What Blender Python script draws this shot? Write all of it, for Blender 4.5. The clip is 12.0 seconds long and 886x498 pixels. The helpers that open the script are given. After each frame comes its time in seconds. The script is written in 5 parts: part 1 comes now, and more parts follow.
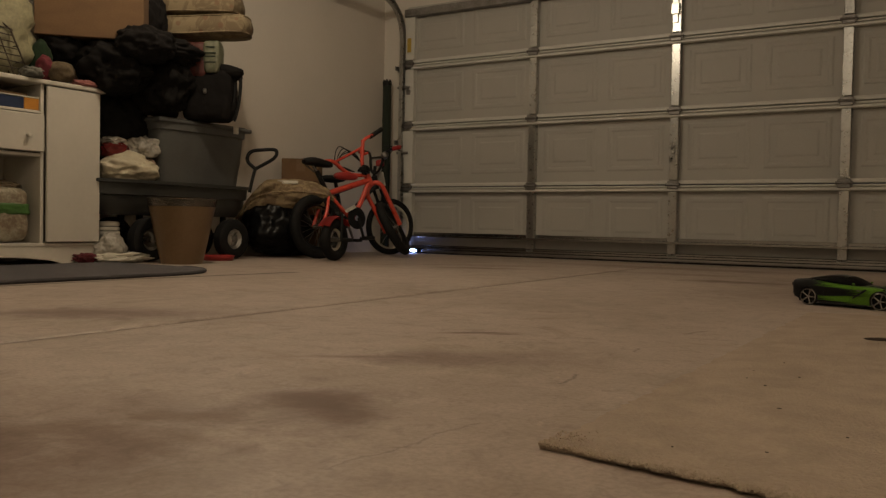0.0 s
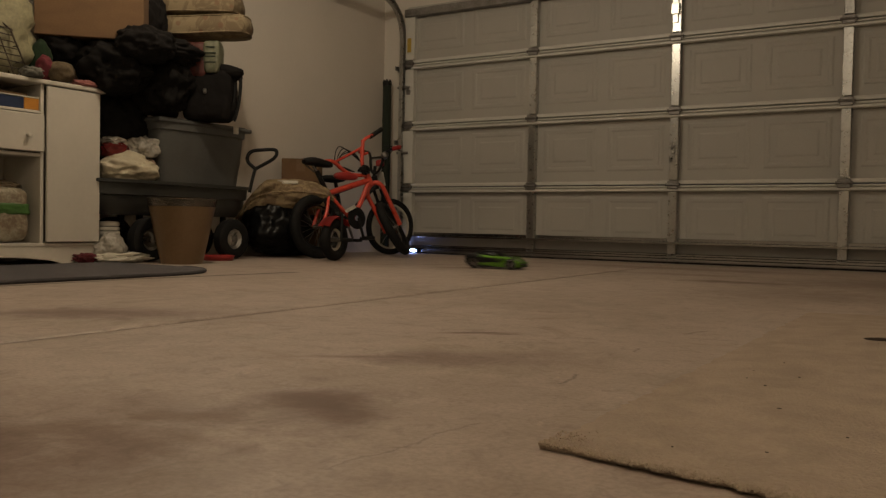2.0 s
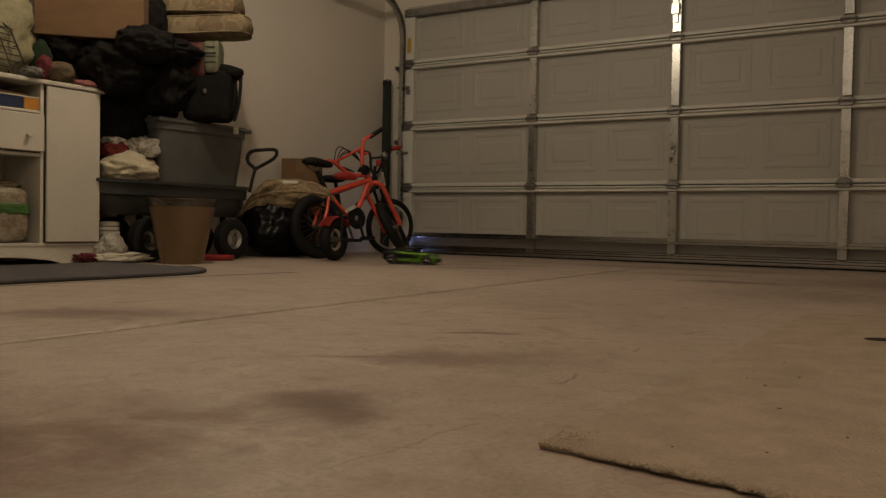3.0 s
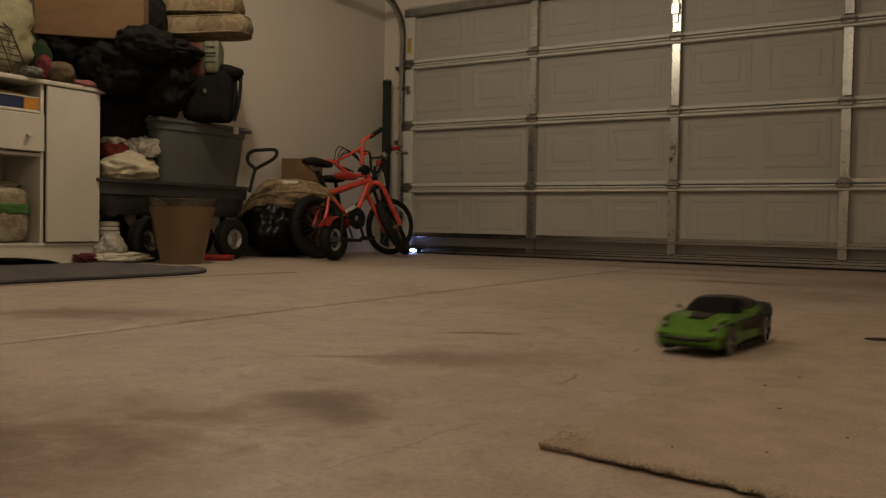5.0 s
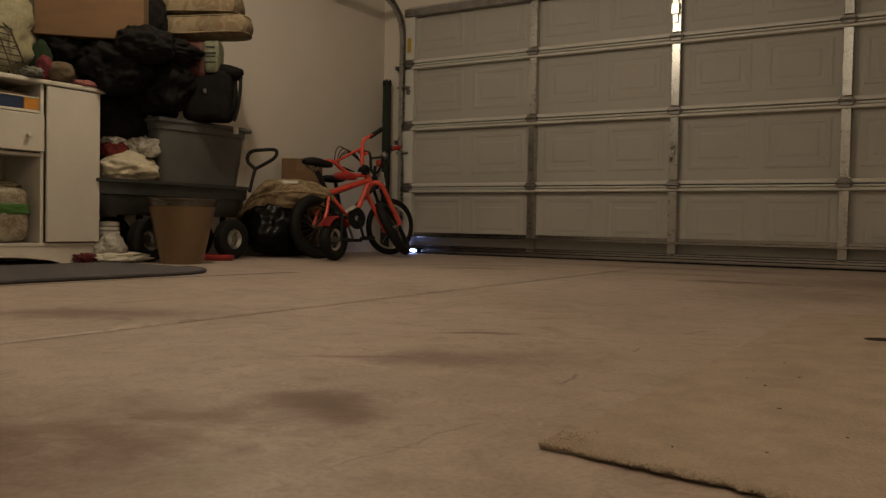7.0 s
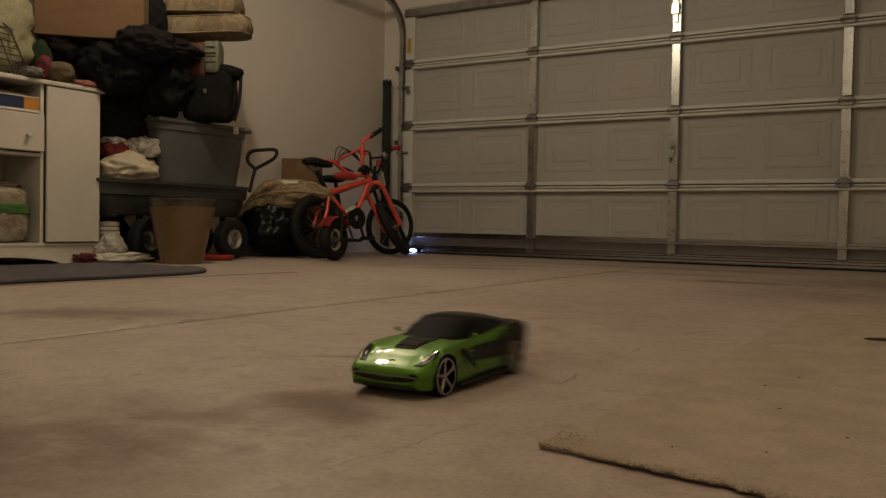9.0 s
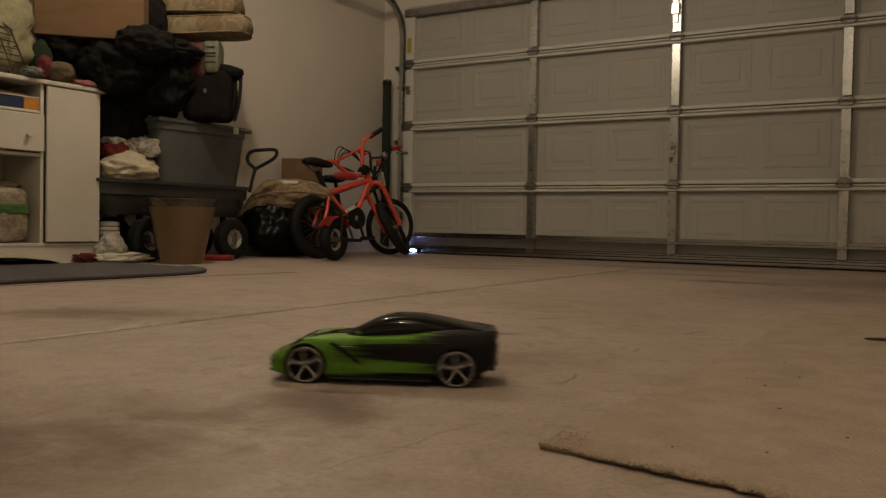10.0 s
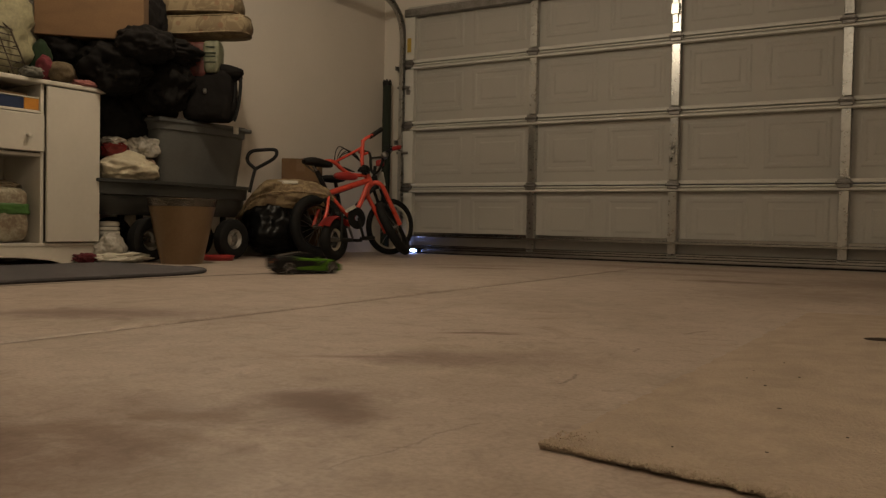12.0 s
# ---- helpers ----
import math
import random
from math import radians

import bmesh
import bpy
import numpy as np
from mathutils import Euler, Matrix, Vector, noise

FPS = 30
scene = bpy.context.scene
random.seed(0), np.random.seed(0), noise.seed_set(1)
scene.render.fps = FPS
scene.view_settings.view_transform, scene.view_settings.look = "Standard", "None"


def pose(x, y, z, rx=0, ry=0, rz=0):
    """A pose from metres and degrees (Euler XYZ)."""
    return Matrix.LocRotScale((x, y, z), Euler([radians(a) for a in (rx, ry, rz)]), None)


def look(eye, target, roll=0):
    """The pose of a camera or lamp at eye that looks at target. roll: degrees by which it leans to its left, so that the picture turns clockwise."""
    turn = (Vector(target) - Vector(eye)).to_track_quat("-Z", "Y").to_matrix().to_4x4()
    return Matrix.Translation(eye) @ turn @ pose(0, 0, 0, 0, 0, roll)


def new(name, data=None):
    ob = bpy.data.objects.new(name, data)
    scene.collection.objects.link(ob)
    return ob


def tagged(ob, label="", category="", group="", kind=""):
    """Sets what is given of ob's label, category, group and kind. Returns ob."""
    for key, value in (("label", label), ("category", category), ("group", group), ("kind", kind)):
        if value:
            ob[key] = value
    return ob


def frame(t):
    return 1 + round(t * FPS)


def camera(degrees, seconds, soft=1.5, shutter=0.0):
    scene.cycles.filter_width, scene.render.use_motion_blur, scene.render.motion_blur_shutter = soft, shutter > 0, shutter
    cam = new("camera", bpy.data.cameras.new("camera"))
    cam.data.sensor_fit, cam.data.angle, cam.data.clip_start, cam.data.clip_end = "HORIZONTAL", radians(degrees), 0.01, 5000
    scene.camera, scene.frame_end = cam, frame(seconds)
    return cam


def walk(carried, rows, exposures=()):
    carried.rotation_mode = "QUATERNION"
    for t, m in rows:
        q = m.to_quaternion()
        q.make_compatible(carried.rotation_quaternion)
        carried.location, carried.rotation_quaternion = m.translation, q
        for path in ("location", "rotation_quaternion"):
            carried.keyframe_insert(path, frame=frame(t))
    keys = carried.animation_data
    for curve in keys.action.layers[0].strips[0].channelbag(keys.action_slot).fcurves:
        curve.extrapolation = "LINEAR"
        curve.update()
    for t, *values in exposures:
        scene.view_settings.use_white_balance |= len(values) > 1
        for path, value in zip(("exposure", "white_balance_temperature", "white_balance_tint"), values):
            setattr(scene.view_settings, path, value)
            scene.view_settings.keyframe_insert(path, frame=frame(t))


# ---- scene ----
cam = camera(55.1, 12.0, soft=1.35, shutter=0.5)
EYE = (4.12, -6.095, 0.2475)
AIM = (4.12 - 5.3063, -6.095 + 8.4712, 0.2475 - 0.285)
walk(cam, [(0, look(EYE, AIM, 1.089)), (12, look(EYE, AIM, 1.089))], exposures=[(0, -0.10), (3.2, -0.10), (5, -0.04), (9.3, -0.04), (10.1, 0.0), (10.5, 0.03), (11.2, -0.04), (12, -0.01)])

# ---- light: two warm bulbs under the ceiling, a trace of night air outside ----
world = bpy.data.worlds.new("night")
scene.world = world
world.use_nodes = True
world.node_tree.nodes["Background"].inputs[0].default_value = (0.05, 0.06, 0.09, 1)
world.node_tree.nodes["Background"].inputs[1].default_value = 0.2


def bulb(name, place, watts, radius, colour):
    data = bpy.data.lights.new(name, "POINT")
    data.energy, data.shadow_soft_size, data.color = watts, radius, colour
    ob = new(name, data)
    ob.location = place
    return ob


bulb("ceiling_bulb", (1.20, -3.25, 2.50), 49, 0.06, (1.0, 0.83, 0.61))
bulb("ceiling_bulb", (3.40, -5.9, 2.60), 33, 0.06, (1.0, 0.83, 0.61))


# ---- materials ----
def shader(name):
    m = bpy.data.materials.new(name)
    m.use_nodes = True
    nt = m.node_tree
    return m, nt, nt.nodes["Principled BSDF"]


def link(nt, a, b):
    nt.links.new(a, b)


def node(nt, kind, **values):
    n = nt.nodes.new(kind)
    for key, value in values.items():
        n.inputs[key].default_value = value
    return n


def math_node(nt, op, a, b=None, clamp=False):
    n = nt.nodes.new("ShaderNodeMath")
    n.operation, n.use_clamp = op, clamp
    for i, v in enumerate((a, b)):
        if v is None:
            continue
        if isinstance(v, (int, float)):
            n.inputs[i].default_value = v
        else:
            link(nt, v, n.inputs[i])
    return n.outputs[0]


def ramp(nt, fac, lo, hi, a, b):
    n = node(nt, "ShaderNodeMapRange")
    n.interpolation_type = "SMOOTHSTEP"
    link(nt, fac, n.inputs[0])
    for i, v in enumerate((lo, hi, a, b)):
        n.inputs[i + 1].default_value = v
    return n.outputs[0]


def blend(nt, fac, a, b, mode="MIX"):
    n = nt.nodes.new("ShaderNodeMix")
    n.data_type, n.blend_type = "RGBA", mode
    for socket, v in ((n.inputs[0], fac), (n.inputs[6], a), (n.inputs[7], b)):
        if isinstance(v, (int, float)):
            socket.default_value = v
        elif isinstance(v, tuple):
            socket.default_value = (*v, 1)
        else:
            link(nt, v, socket)
    return n.outputs[2]


def coords(nt, stretch=(1, 1, 1)):
    c = nt.nodes.new("ShaderNodeTexCoord")
    mp = node(nt, "ShaderNodeMapping")
    mp.inputs["Scale"].default_value = stretch
    link(nt, c.outputs["Object"], mp.inputs[0])
    return mp.outputs[0]


def grain(nt, vec, scale, detail=4, rough=0.55, warp=0.0):
    n = node(nt, "ShaderNodeTexNoise", Scale=scale, Detail=detail, Roughness=rough, Distortion=warp)
    link(nt, vec, n.inputs["Vector"])
    return n.outputs[0]


def surface(name, col, col2=None, rough=0.6, metal=0.0, big=3.0, fine=60.0, bump=0.15, depth=0.002, coat=0.0,
            stretch=(1, 1, 1), spread=0.5, rough_var=0.12, trans=0.0, alpha=1.0, sheen=0.0, spec=0.5):
    m, nt, p = shader(name)
    v = coords(nt, stretch)
    col2 = col2 or tuple(c * 0.72 for c in col)
    a, b = grain(nt, v, big, 5, 0.6, 0.4), grain(nt, v, fine, 4)
    f = ramp(nt, math_node(nt, "ADD", math_node(nt, "MULTIPLY", a, 0.65), math_node(nt, "MULTIPLY", b, 0.35)), 0.5 - spread * 0.4, 0.5 + spread * 0.4, 0, 1)
    link(nt, blend(nt, f, col2, col), p.inputs["Base Color"])
    link(nt, math_node(nt, "ADD", math_node(nt, "MULTIPLY", math_node(nt, "SUBTRACT", a, 0.5), rough_var * 2), rough, True), p.inputs["Roughness"])
    p.inputs["Metallic"].default_value = metal
    p.inputs["Coat Weight"].default_value = coat
    p.inputs["Coat Roughness"].default_value = 0.08
    p.inputs["Transmission Weight"].default_value = trans
    p.inputs["Alpha"].default_value = alpha
    p.inputs["Specular IOR Level"].default_value = spec
    p.inputs["Sheen Weight"].default_value = sheen
    if bump:
        bp = node(nt, "ShaderNodeBump", Strength=bump, Distance=depth)
        link(nt, b, bp.inputs["Height"])
        link(nt, bp.outputs[0], p.inputs["Normal"])
    return m


def concrete():
    """Worn garage slab: mottled, with oil stains, painted light fall-off at near left, and hairline cracks of their own
    shape.
    """
    m, nt, p = shader("concrete")
    v = coords(nt)
    cloud, mid, fine = grain(nt, v, 0.9, 6, 0.62, 0.6), grain(nt, v, 5.5, 6, 0.6, 0.8), grain(nt, v, 120, 5, 0.7)
    streak = grain(nt, coords(nt, (2.2, 0.7, 1)), 2.6, 5, 0.6, 1.2)
    col = blend(nt, ramp(nt, cloud, 0.34, 0.64, 0, 1), (0.372, 0.302, 0.250), (0.478, 0.40, 0.348))
    col = blend(nt, ramp(nt, mid, 0.36, 0.66, 0, 0.5), col, (0.54, 0.458, 0.405))
    blot = grain(nt, v, 17, 6, 0.7, 1.0)
    col = blend(nt, ramp(nt, blot, 0.48, 0.72, 0, 0.5), col, (0.19, 0.14, 0.105))
    pit = grain(nt, v, 45, 4, 0.6)
    col = blend(nt, ramp(nt, pit, 0.64, 0.72, 0, 0.3), col, (0.12, 0.095, 0.07))
    col = blend(nt, ramp(nt, streak, 0.52, 0.72, 0, 0.25), col, (0.22, 0.18, 0.14))
    rust = grain(nt, v, 3.2, 5, 0.65, 0.9)
    col = blend(nt, ramp(nt, rust, 0.54, 0.72, 0, 0.35), col, (0.24, 0.155, 0.085))
    speck = grain(nt, v, 28, 3, 0.5)
    col = blend(nt, ramp(nt, speck, 0.66, 0.74, 0, 0.35), col, (0.60, 0.50, 0.38))
    col = blend(nt, ramp(nt, fine, 0.36, 0.70, 0, 0.42), col, (0.20, 0.17, 0.13))
    sep = nt.nodes.new("ShaderNodeSeparateXYZ")
    link(nt, v, sep.inputs[0])
    wob = grain(nt, v, 9, 5, 0.65)
    wob_s = math_node(nt, "MULTIPLY", math_node(nt, "SUBTRACT", wob, 0.5), 1.5)

    def spot(cx, cy, rx, ry, turn=0.0):
        dx, dy = math_node(nt, "SUBTRACT", sep.outputs[0], cx), math_node(nt, "SUBTRACT", sep.outputs[1], cy)
        c, s = math.cos(turn), math.sin(turn)
        u = math_node(nt, "MULTIPLY", math_node(nt, "ADD", math_node(nt, "MULTIPLY", dx, c), math_node(nt, "MULTIPLY", dy, s)), 1 / rx)
        w = math_node(nt, "MULTIPLY", math_node(nt, "SUBTRACT", math_node(nt, "MULTIPLY", dy, c), math_node(nt, "MULTIPLY", dx, s)), 1 / ry)
        d = math_node(nt, "SQRT", math_node(nt, "ADD", math_node(nt, "MULTIPLY", u, u), math_node(nt, "MULTIPLY", w, w)))
        return math_node(nt, "ADD", d, wob_s)

    for cx, cy, rx, ry, turn, k in STAINS_AND_FALLOFF:
        col = blend(nt, ramp(nt, spot(cx, cy, rx, ry, turn), 0.15, 1.15, k, 0), col, (0.118, 0.062, 0.038))
    crack_wob = math_node(nt, "MULTIPLY", math_node(nt, "SUBTRACT", grain(nt, v, 14, 5, 0.7), 0.5), 0.05)
    dark = None
    for x0, y0, x1, y1, w, k in CRACKS:
        ln = math.hypot(x1 - x0, y1 - y0)
        ux, uy = (x1 - x0) / ln, (y1 - y0) / ln
        dx, dy = math_node(nt, "SUBTRACT", sep.outputs[0], x0), math_node(nt, "SUBTRACT", sep.outputs[1], y0)
        along = math_node(nt, "ADD", math_node(nt, "MULTIPLY", dx, ux), math_node(nt, "MULTIPLY", dy, uy))
        off = math_node(nt, "ABSOLUTE", math_node(nt, "ADD", math_node(nt, "SUBTRACT", math_node(nt, "MULTIPLY", dx, uy), math_node(nt, "MULTIPLY", dy, ux)), crack_wob))
        inside = math_node(nt, "LESS_THAN", math_node(nt, "ABSOLUTE", math_node(nt, "SUBTRACT", along, ln / 2)), ln / 2)
        line = math_node(nt, "MULTIPLY", math_node(nt, "MULTIPLY", ramp(nt, off, 0, w, k, 0), inside), ramp(nt, mid, 0.3, 0.5, 0.6, 1))
        dark = line if dark is None else math_node(nt, "MAXIMUM", dark, line)
    col = blend(nt, dark, col, (0.06, 0.045, 0.035))
    link(nt, col, p.inputs["Base Color"])
    link(nt, ramp(nt, cloud, 0.3, 0.7, 0.5, 0.72), p.inputs["Roughness"])
    bp = node(nt, "ShaderNodeBump", Strength=0.25, Distance=0.002)
    link(nt, math_node(nt, "SUBTRACT", math_node(nt, "ADD", math_node(nt, "MULTIPLY", fine, 0.5), mid), dark), bp.inputs["Height"])
    link(nt, bp.outputs[0], p.inputs["Normal"])
    return m


# oil stains, plus broad near-left darkening painted for the light's fall-off
# centre x, y, radii, turn, strength
STAINS_AND_FALLOFF = [(3.365, -5.205, 0.11, 0.08, -0.86, 0.8), (3.435, -5.235, 0.09, 0.06, -0.5, 0.7), (3.37, -5.22, 0.20, 0.15, -0.86, 0.45), (3.30, -5.36, 0.10, 0.05, 0.4, 0.4),
          (3.12, -5.47, 0.42, 0.26, 0.7, 0.32), (3.38, -5.58, 0.34, 0.24, -0.86, 0.4), (3.27, -4.79, 0.16, 0.10, 0.6, 0.5), (3.36, -4.70, 0.28, 0.16, 0.6, 0.3), (3.145, -4.405, 0.10, 0.020, 0.72, 0.9), (3.215, -4.375, 0.05, 0.018, 0.72, 0.7), (3.15, -4.85, 0.14, 0.02, 0.65, 0.5),
          (2.17, -4.72, 0.34, 0.16, 0.6, 0.6), (2.28, -4.60, 0.5, 0.28, 0.6, 0.25), (3.17, -1.93, 0.34, 0.13, 0.1, 0.8), (2.75, -1.45, 0.5, 0.16, 0.1, 0.4), (1.70, -1.81, 0.32, 0.12, 0.5, 0.65), (1.55, -1.50, 0.6, 0.2, 0.5, 0.3),
          # broad darkening by the door and far right; last two deepen the near-left fall-off
          (2.5, -0.8, 1.2, 0.22, 0.0, 0.45), (3.9, -1.6, 0.8, 0.6, 0.2, 0.45), (3.6, -2.6, 0.7, 0.5, 0.4, 0.25), (3.93, -4.02, 0.05, 0.02, 0.3, 0.9), (3.05, -5.75, 0.5, 0.22, 0.7, 0.6), (3.22, -5.66, 0.36, 0.22, 0.7, 0.35)]
# from x, y to x, y, half width, strength
CRACKS = [(3.600, -5.168, 3.575, -5.44, 0.0035, 0.35), (3.562, -4.765, 3.572, -4.866, 0.005, 0.6), (1.19, -4.42, 1.20, -4.18, 0.035, 1.0), (1.20, -4.18, 1.19, -3.80, 0.035, 0.9),
          (1.19, -3.80, 1.25, -3.30, 0.04, 0.95), (1.25, -3.30, 1.29, -2.92, 0.045, 1.0), (3.535, -4.395, 3.548, -4.455, 0.006, 0.5), (3.575, -4.00, 3.545, -4.10, 0.01, 0.5)]

M_FLOOR = concrete()
M_GRIT = surface("dark_grit", (0.12, 0.085, 0.06), (0.05, 0.035, 0.025), rough=0.95, big=20, fine=200, bump=0.5)
M_WALL = surface("painted_drywall", (0.70, 0.655, 0.59), (0.62, 0.58, 0.52), rough=0.75, big=1.2, fine=90, bump=0.25, depth=0.0015, spread=0.9)
M_DOOR = surface("door_paint", (0.45, 0.438, 0.404), (0.385, 0.374, 0.343), rough=0.55, big=2.0, fine=70, bump=0.06, stretch=(1, 1, 1.5), spread=0.9)
# door paint made lighter: the light on rails and edges is in the colour
M_DOOR_LIT = surface("door_paint_lit", (0.69, 0.685, 0.64), (0.57, 0.565, 0.52), rough=0.42, big=6, fine=120, bump=0.05, spread=0.9)
M_GALV = surface("galvanised_steel", (0.48, 0.48, 0.46), (0.40, 0.40, 0.385), rough=0.28, metal=1.0, big=30, fine=60, bump=0.03, depth=0.0005, rough_var=0.03)
M_ROLLED = surface("rolled_steel", (0.42, 0.42, 0.41), (0.37, 0.37, 0.36), rough=0.2, metal=1.0, big=12, fine=90, bump=0.0, rough_var=0.02)
M_STEEL = surface("dull_steel", (0.30, 0.29, 0.28), (0.18, 0.17, 0.16), rough=0.45, metal=0.9, big=20, fine=90, bump=0.05, rough_var=0.05)
M_RUBBER = surface("black_rubber", (0.016, 0.016, 0.016), (0.009, 0.009, 0.009), spec=0.2, rough=0.7, big=10, fine=120, bump=0.2)
M_CARPET = surface("beige_carpet", (0.475, 0.39, 0.312), (0.345, 0.28, 0.22), rough=0.95, big=11, fine=170, bump=0.9, depth=0.006, spread=0.5)
M_TUFT = surface("carpet_tuft", (0.50, 0.42, 0.335), (0.40, 0.33, 0.255), rough=0.95, big=30, fine=300, bump=0.0)
M_WHITE = surface("white_laminate", (0.62, 0.585, 0.51), (0.53, 0.50, 0.435), rough=0.5, big=3, fine=40, bump=0.05, spread=1.0)


def glowing(name, colour, strength):
    m, nt, p = shader(name)
    p.inputs["Emission Color"].default_value = (*colour, 1)
    p.inputs["Emission Strength"].default_value = strength
    p.inputs["Base Color"].default_value = (0.02, 0.02, 0.02, 1)
    return m


# ---- mesh helpers ----
def thing(name, place=(0, 0, 0), rz=0.0, label="", category="", group="", kind=""):
    ob = new(name)
    ob.empty_display_size = 0.05
    ob.matrix_world = pose(*place, 0, 0, rz)
    return tagged(ob, label, category, group, kind)


def part(name, bm, material, parent=None, label="", smooth=False):
    me = bpy.data.meshes.new(name)
    bmesh.ops.recalc_face_normals(bm, faces=bm.faces)
    bm.to_mesh(me)
    bm.free()
    me.materials.append(material)
    if smooth:
        me.polygons.foreach_set("use_smooth", [True] * len(me.polygons))
        if smooth != "all":
            me.set_sharp_from_angle(angle=radians(42))
    ob = new(name, me)
    if parent:
        ob.parent = parent
    if label:
        ob["label"] = label
    return ob


def box(bm, lo, hi, bevel=0.0, m=None, seg=1):
    r = bmesh.ops.create_cube(bm, size=1.0)
    vs = r["verts"]
    lo, hi = Vector(lo), Vector(hi)
    for v in vs:
        v.co = Vector((lo[i] + (v.co[i] + 0.5) * (hi[i] - lo[i]) for i in range(3)))
    if bevel:
        es = list({e for v in vs for e in v.link_edges})
        out = bmesh.ops.bevel(bm, geom=es, offset=bevel, segments=seg, affect="EDGES", profile=0.5)
        vs = list({v for f in out["faces"] for v in f.verts})
    if m is not None:
        bmesh.ops.transform(bm, matrix=m, verts=vs)
    return bm


def solid(lo, hi, bevel=0.0, m=None, seg=1):
    return box(bmesh.new(), lo, hi, bevel, m, seg)


def tube(bm, pts, r, seg=8, closed=False, cap=True):
    """A pipe along points; r may be a list."""
    pts = [Vector(p) for p in pts]
    n = len(pts)
    rad = r if isinstance(r, (list, tuple)) else [r] * n
    rings, side = [], None
    for i, p in enumerate(pts):
        a = pts[(i - 1) % n] if (i or closed) else p
        b = pts[(i + 1) % n] if (i < n - 1 or closed) else p
        t = (b - a).normalized()
        if side is None:
            side = t.orthogonal().normalized()
        side = (side - t * side.dot(t)).normalized()
        up = t.cross(side)
        rings.append([bm.verts.new(p + (side * math.cos(k * math.tau / seg) + up * math.sin(k * math.tau / seg)) * rad[i]) for k in range(seg)])
    for i in range(n if closed else n - 1):
        a, b = rings[i], rings[(i + 1) % n]
        for k in range(seg):
            bm.faces.new((a[k], a[(k + 1) % seg], b[(k + 1) % seg], b[k]))
    if cap and not closed:
        bm.faces.new(rings[0][::-1])
        bm.faces.new(rings[-1])
    return bm


def arc(c, r, a0, a1, n, u=(1, 0, 0), w=(0, 0, 1)):
    c, u, w = Vector(c), Vector(u), Vector(w)
    return [c + u * (r * math.cos(radians(a0 + (a1 - a0) * i / n))) + w * (r * math.sin(radians(a0 + (a1 - a0) * i / n))) for i in range(n + 1)]


def smooth_path(pts, n=6):
    """A rounded way through points (Catmull-Rom)."""
    pts = [Vector(p) for p in pts]
    out = []
    for i in range(len(pts) - 1):
        p0, p1, p2, p3 = pts[max(i - 1, 0)], pts[i], pts[i + 1], pts[min(i + 2, len(pts) - 1)]
        for k in range(n):
            t = k / n
            out.append(0.5 * ((2 * p1) + (p2 - p0) * t + (2 * p0 - 5 * p1 + 4 * p2 - p3) * t * t + (3 * p1 - p0 - 3 * p2 + p3) * t ** 3))
    return out + [pts[-1]]


def lathe(bm, profile, seg=32, m=None, closed=False):
    """Turn (radius, height) pairs about z."""
    rings = []
    for r, z in profile:
        if r < 1e-6:
            rings.append([bm.verts.new((0, 0, z))])
        else:
            rings.append([bm.verts.new((r * math.cos(k * math.tau / seg), r * math.sin(k * math.tau / seg), z)) for k in range(seg)])
    pairs = list(zip(rings, rings[1:])) + ([(rings[-1], rings[0])] if closed else [])
    for a, b in pairs:
        for k in range(seg):
            k2 = (k + 1) % seg
            if len(a) == 1 and len(b) == 1:
                continue
            if len(a) == 1:
                bm.faces.new((a[0], b[k], b[k2]))
            elif len(b) == 1:
                bm.faces.new((a[k], a[k2], b[0]))
            else:
                bm.faces.new((a[k], a[k2], b[k2], b[k]))
    if m is not None:
        bmesh.ops.transform(bm, matrix=m, verts=[v for ring in rings for v in ring])
    return bm


def lump(c, size, rough=0.12, seed=0.0, freq=2.2, subdiv=4, flat=0.0, crease=0.0, power=2.0):
    """A slack sack: a rounded box pushed about by noise; flat > 0 levels its base."""
    bm = bmesh.new()
    bmesh.ops.create_icosphere(bm, subdivisions=subdiv, radius=1.0)
    for v in bm.verts:
        d = v.co.normalized()
        k = (abs(d.x) ** power + abs(d.y) ** power + abs(d.z) ** power) ** (-1 / power)
        q = d * freq + Vector((seed, seed * 1.7, -seed))
        h = noise.noise(q) * rough + noise.noise(q * 2.3) * rough * 0.5
        if crease:
            h -= abs(noise.noise(q * 3.1)) * crease + abs(noise.noise(q * 6.7)) * crease * 0.4
        p = d * k * (1 + h)
        p = Vector((p.x * size[0], p.y * size[1], p.z * size[2]))
        if flat and p.z < -size[2] * (1 - flat):
            p.z = -size[2] * (1 - flat)
        v.co = p + Vector(c)
    return bm


# ---- structure ----
WX0, WX1, WY0, WY1, CEIL = -0.36, 4.98, -7.3, 0.0, 2.75
DOOR_L, DOOR_R, DOOR_TOP = -0.10, 4.62, 2.12


def setting(name, bm, material, label=""):
    return tagged(part(name, bm, material), label, kind="structure")


floor = thing("floor", label="worn grey concrete garage slab with oil stains and a sawn joint", kind="structure")


def joint_x(y):
    return 2.509 - 0.0385 * (y + 5.15)


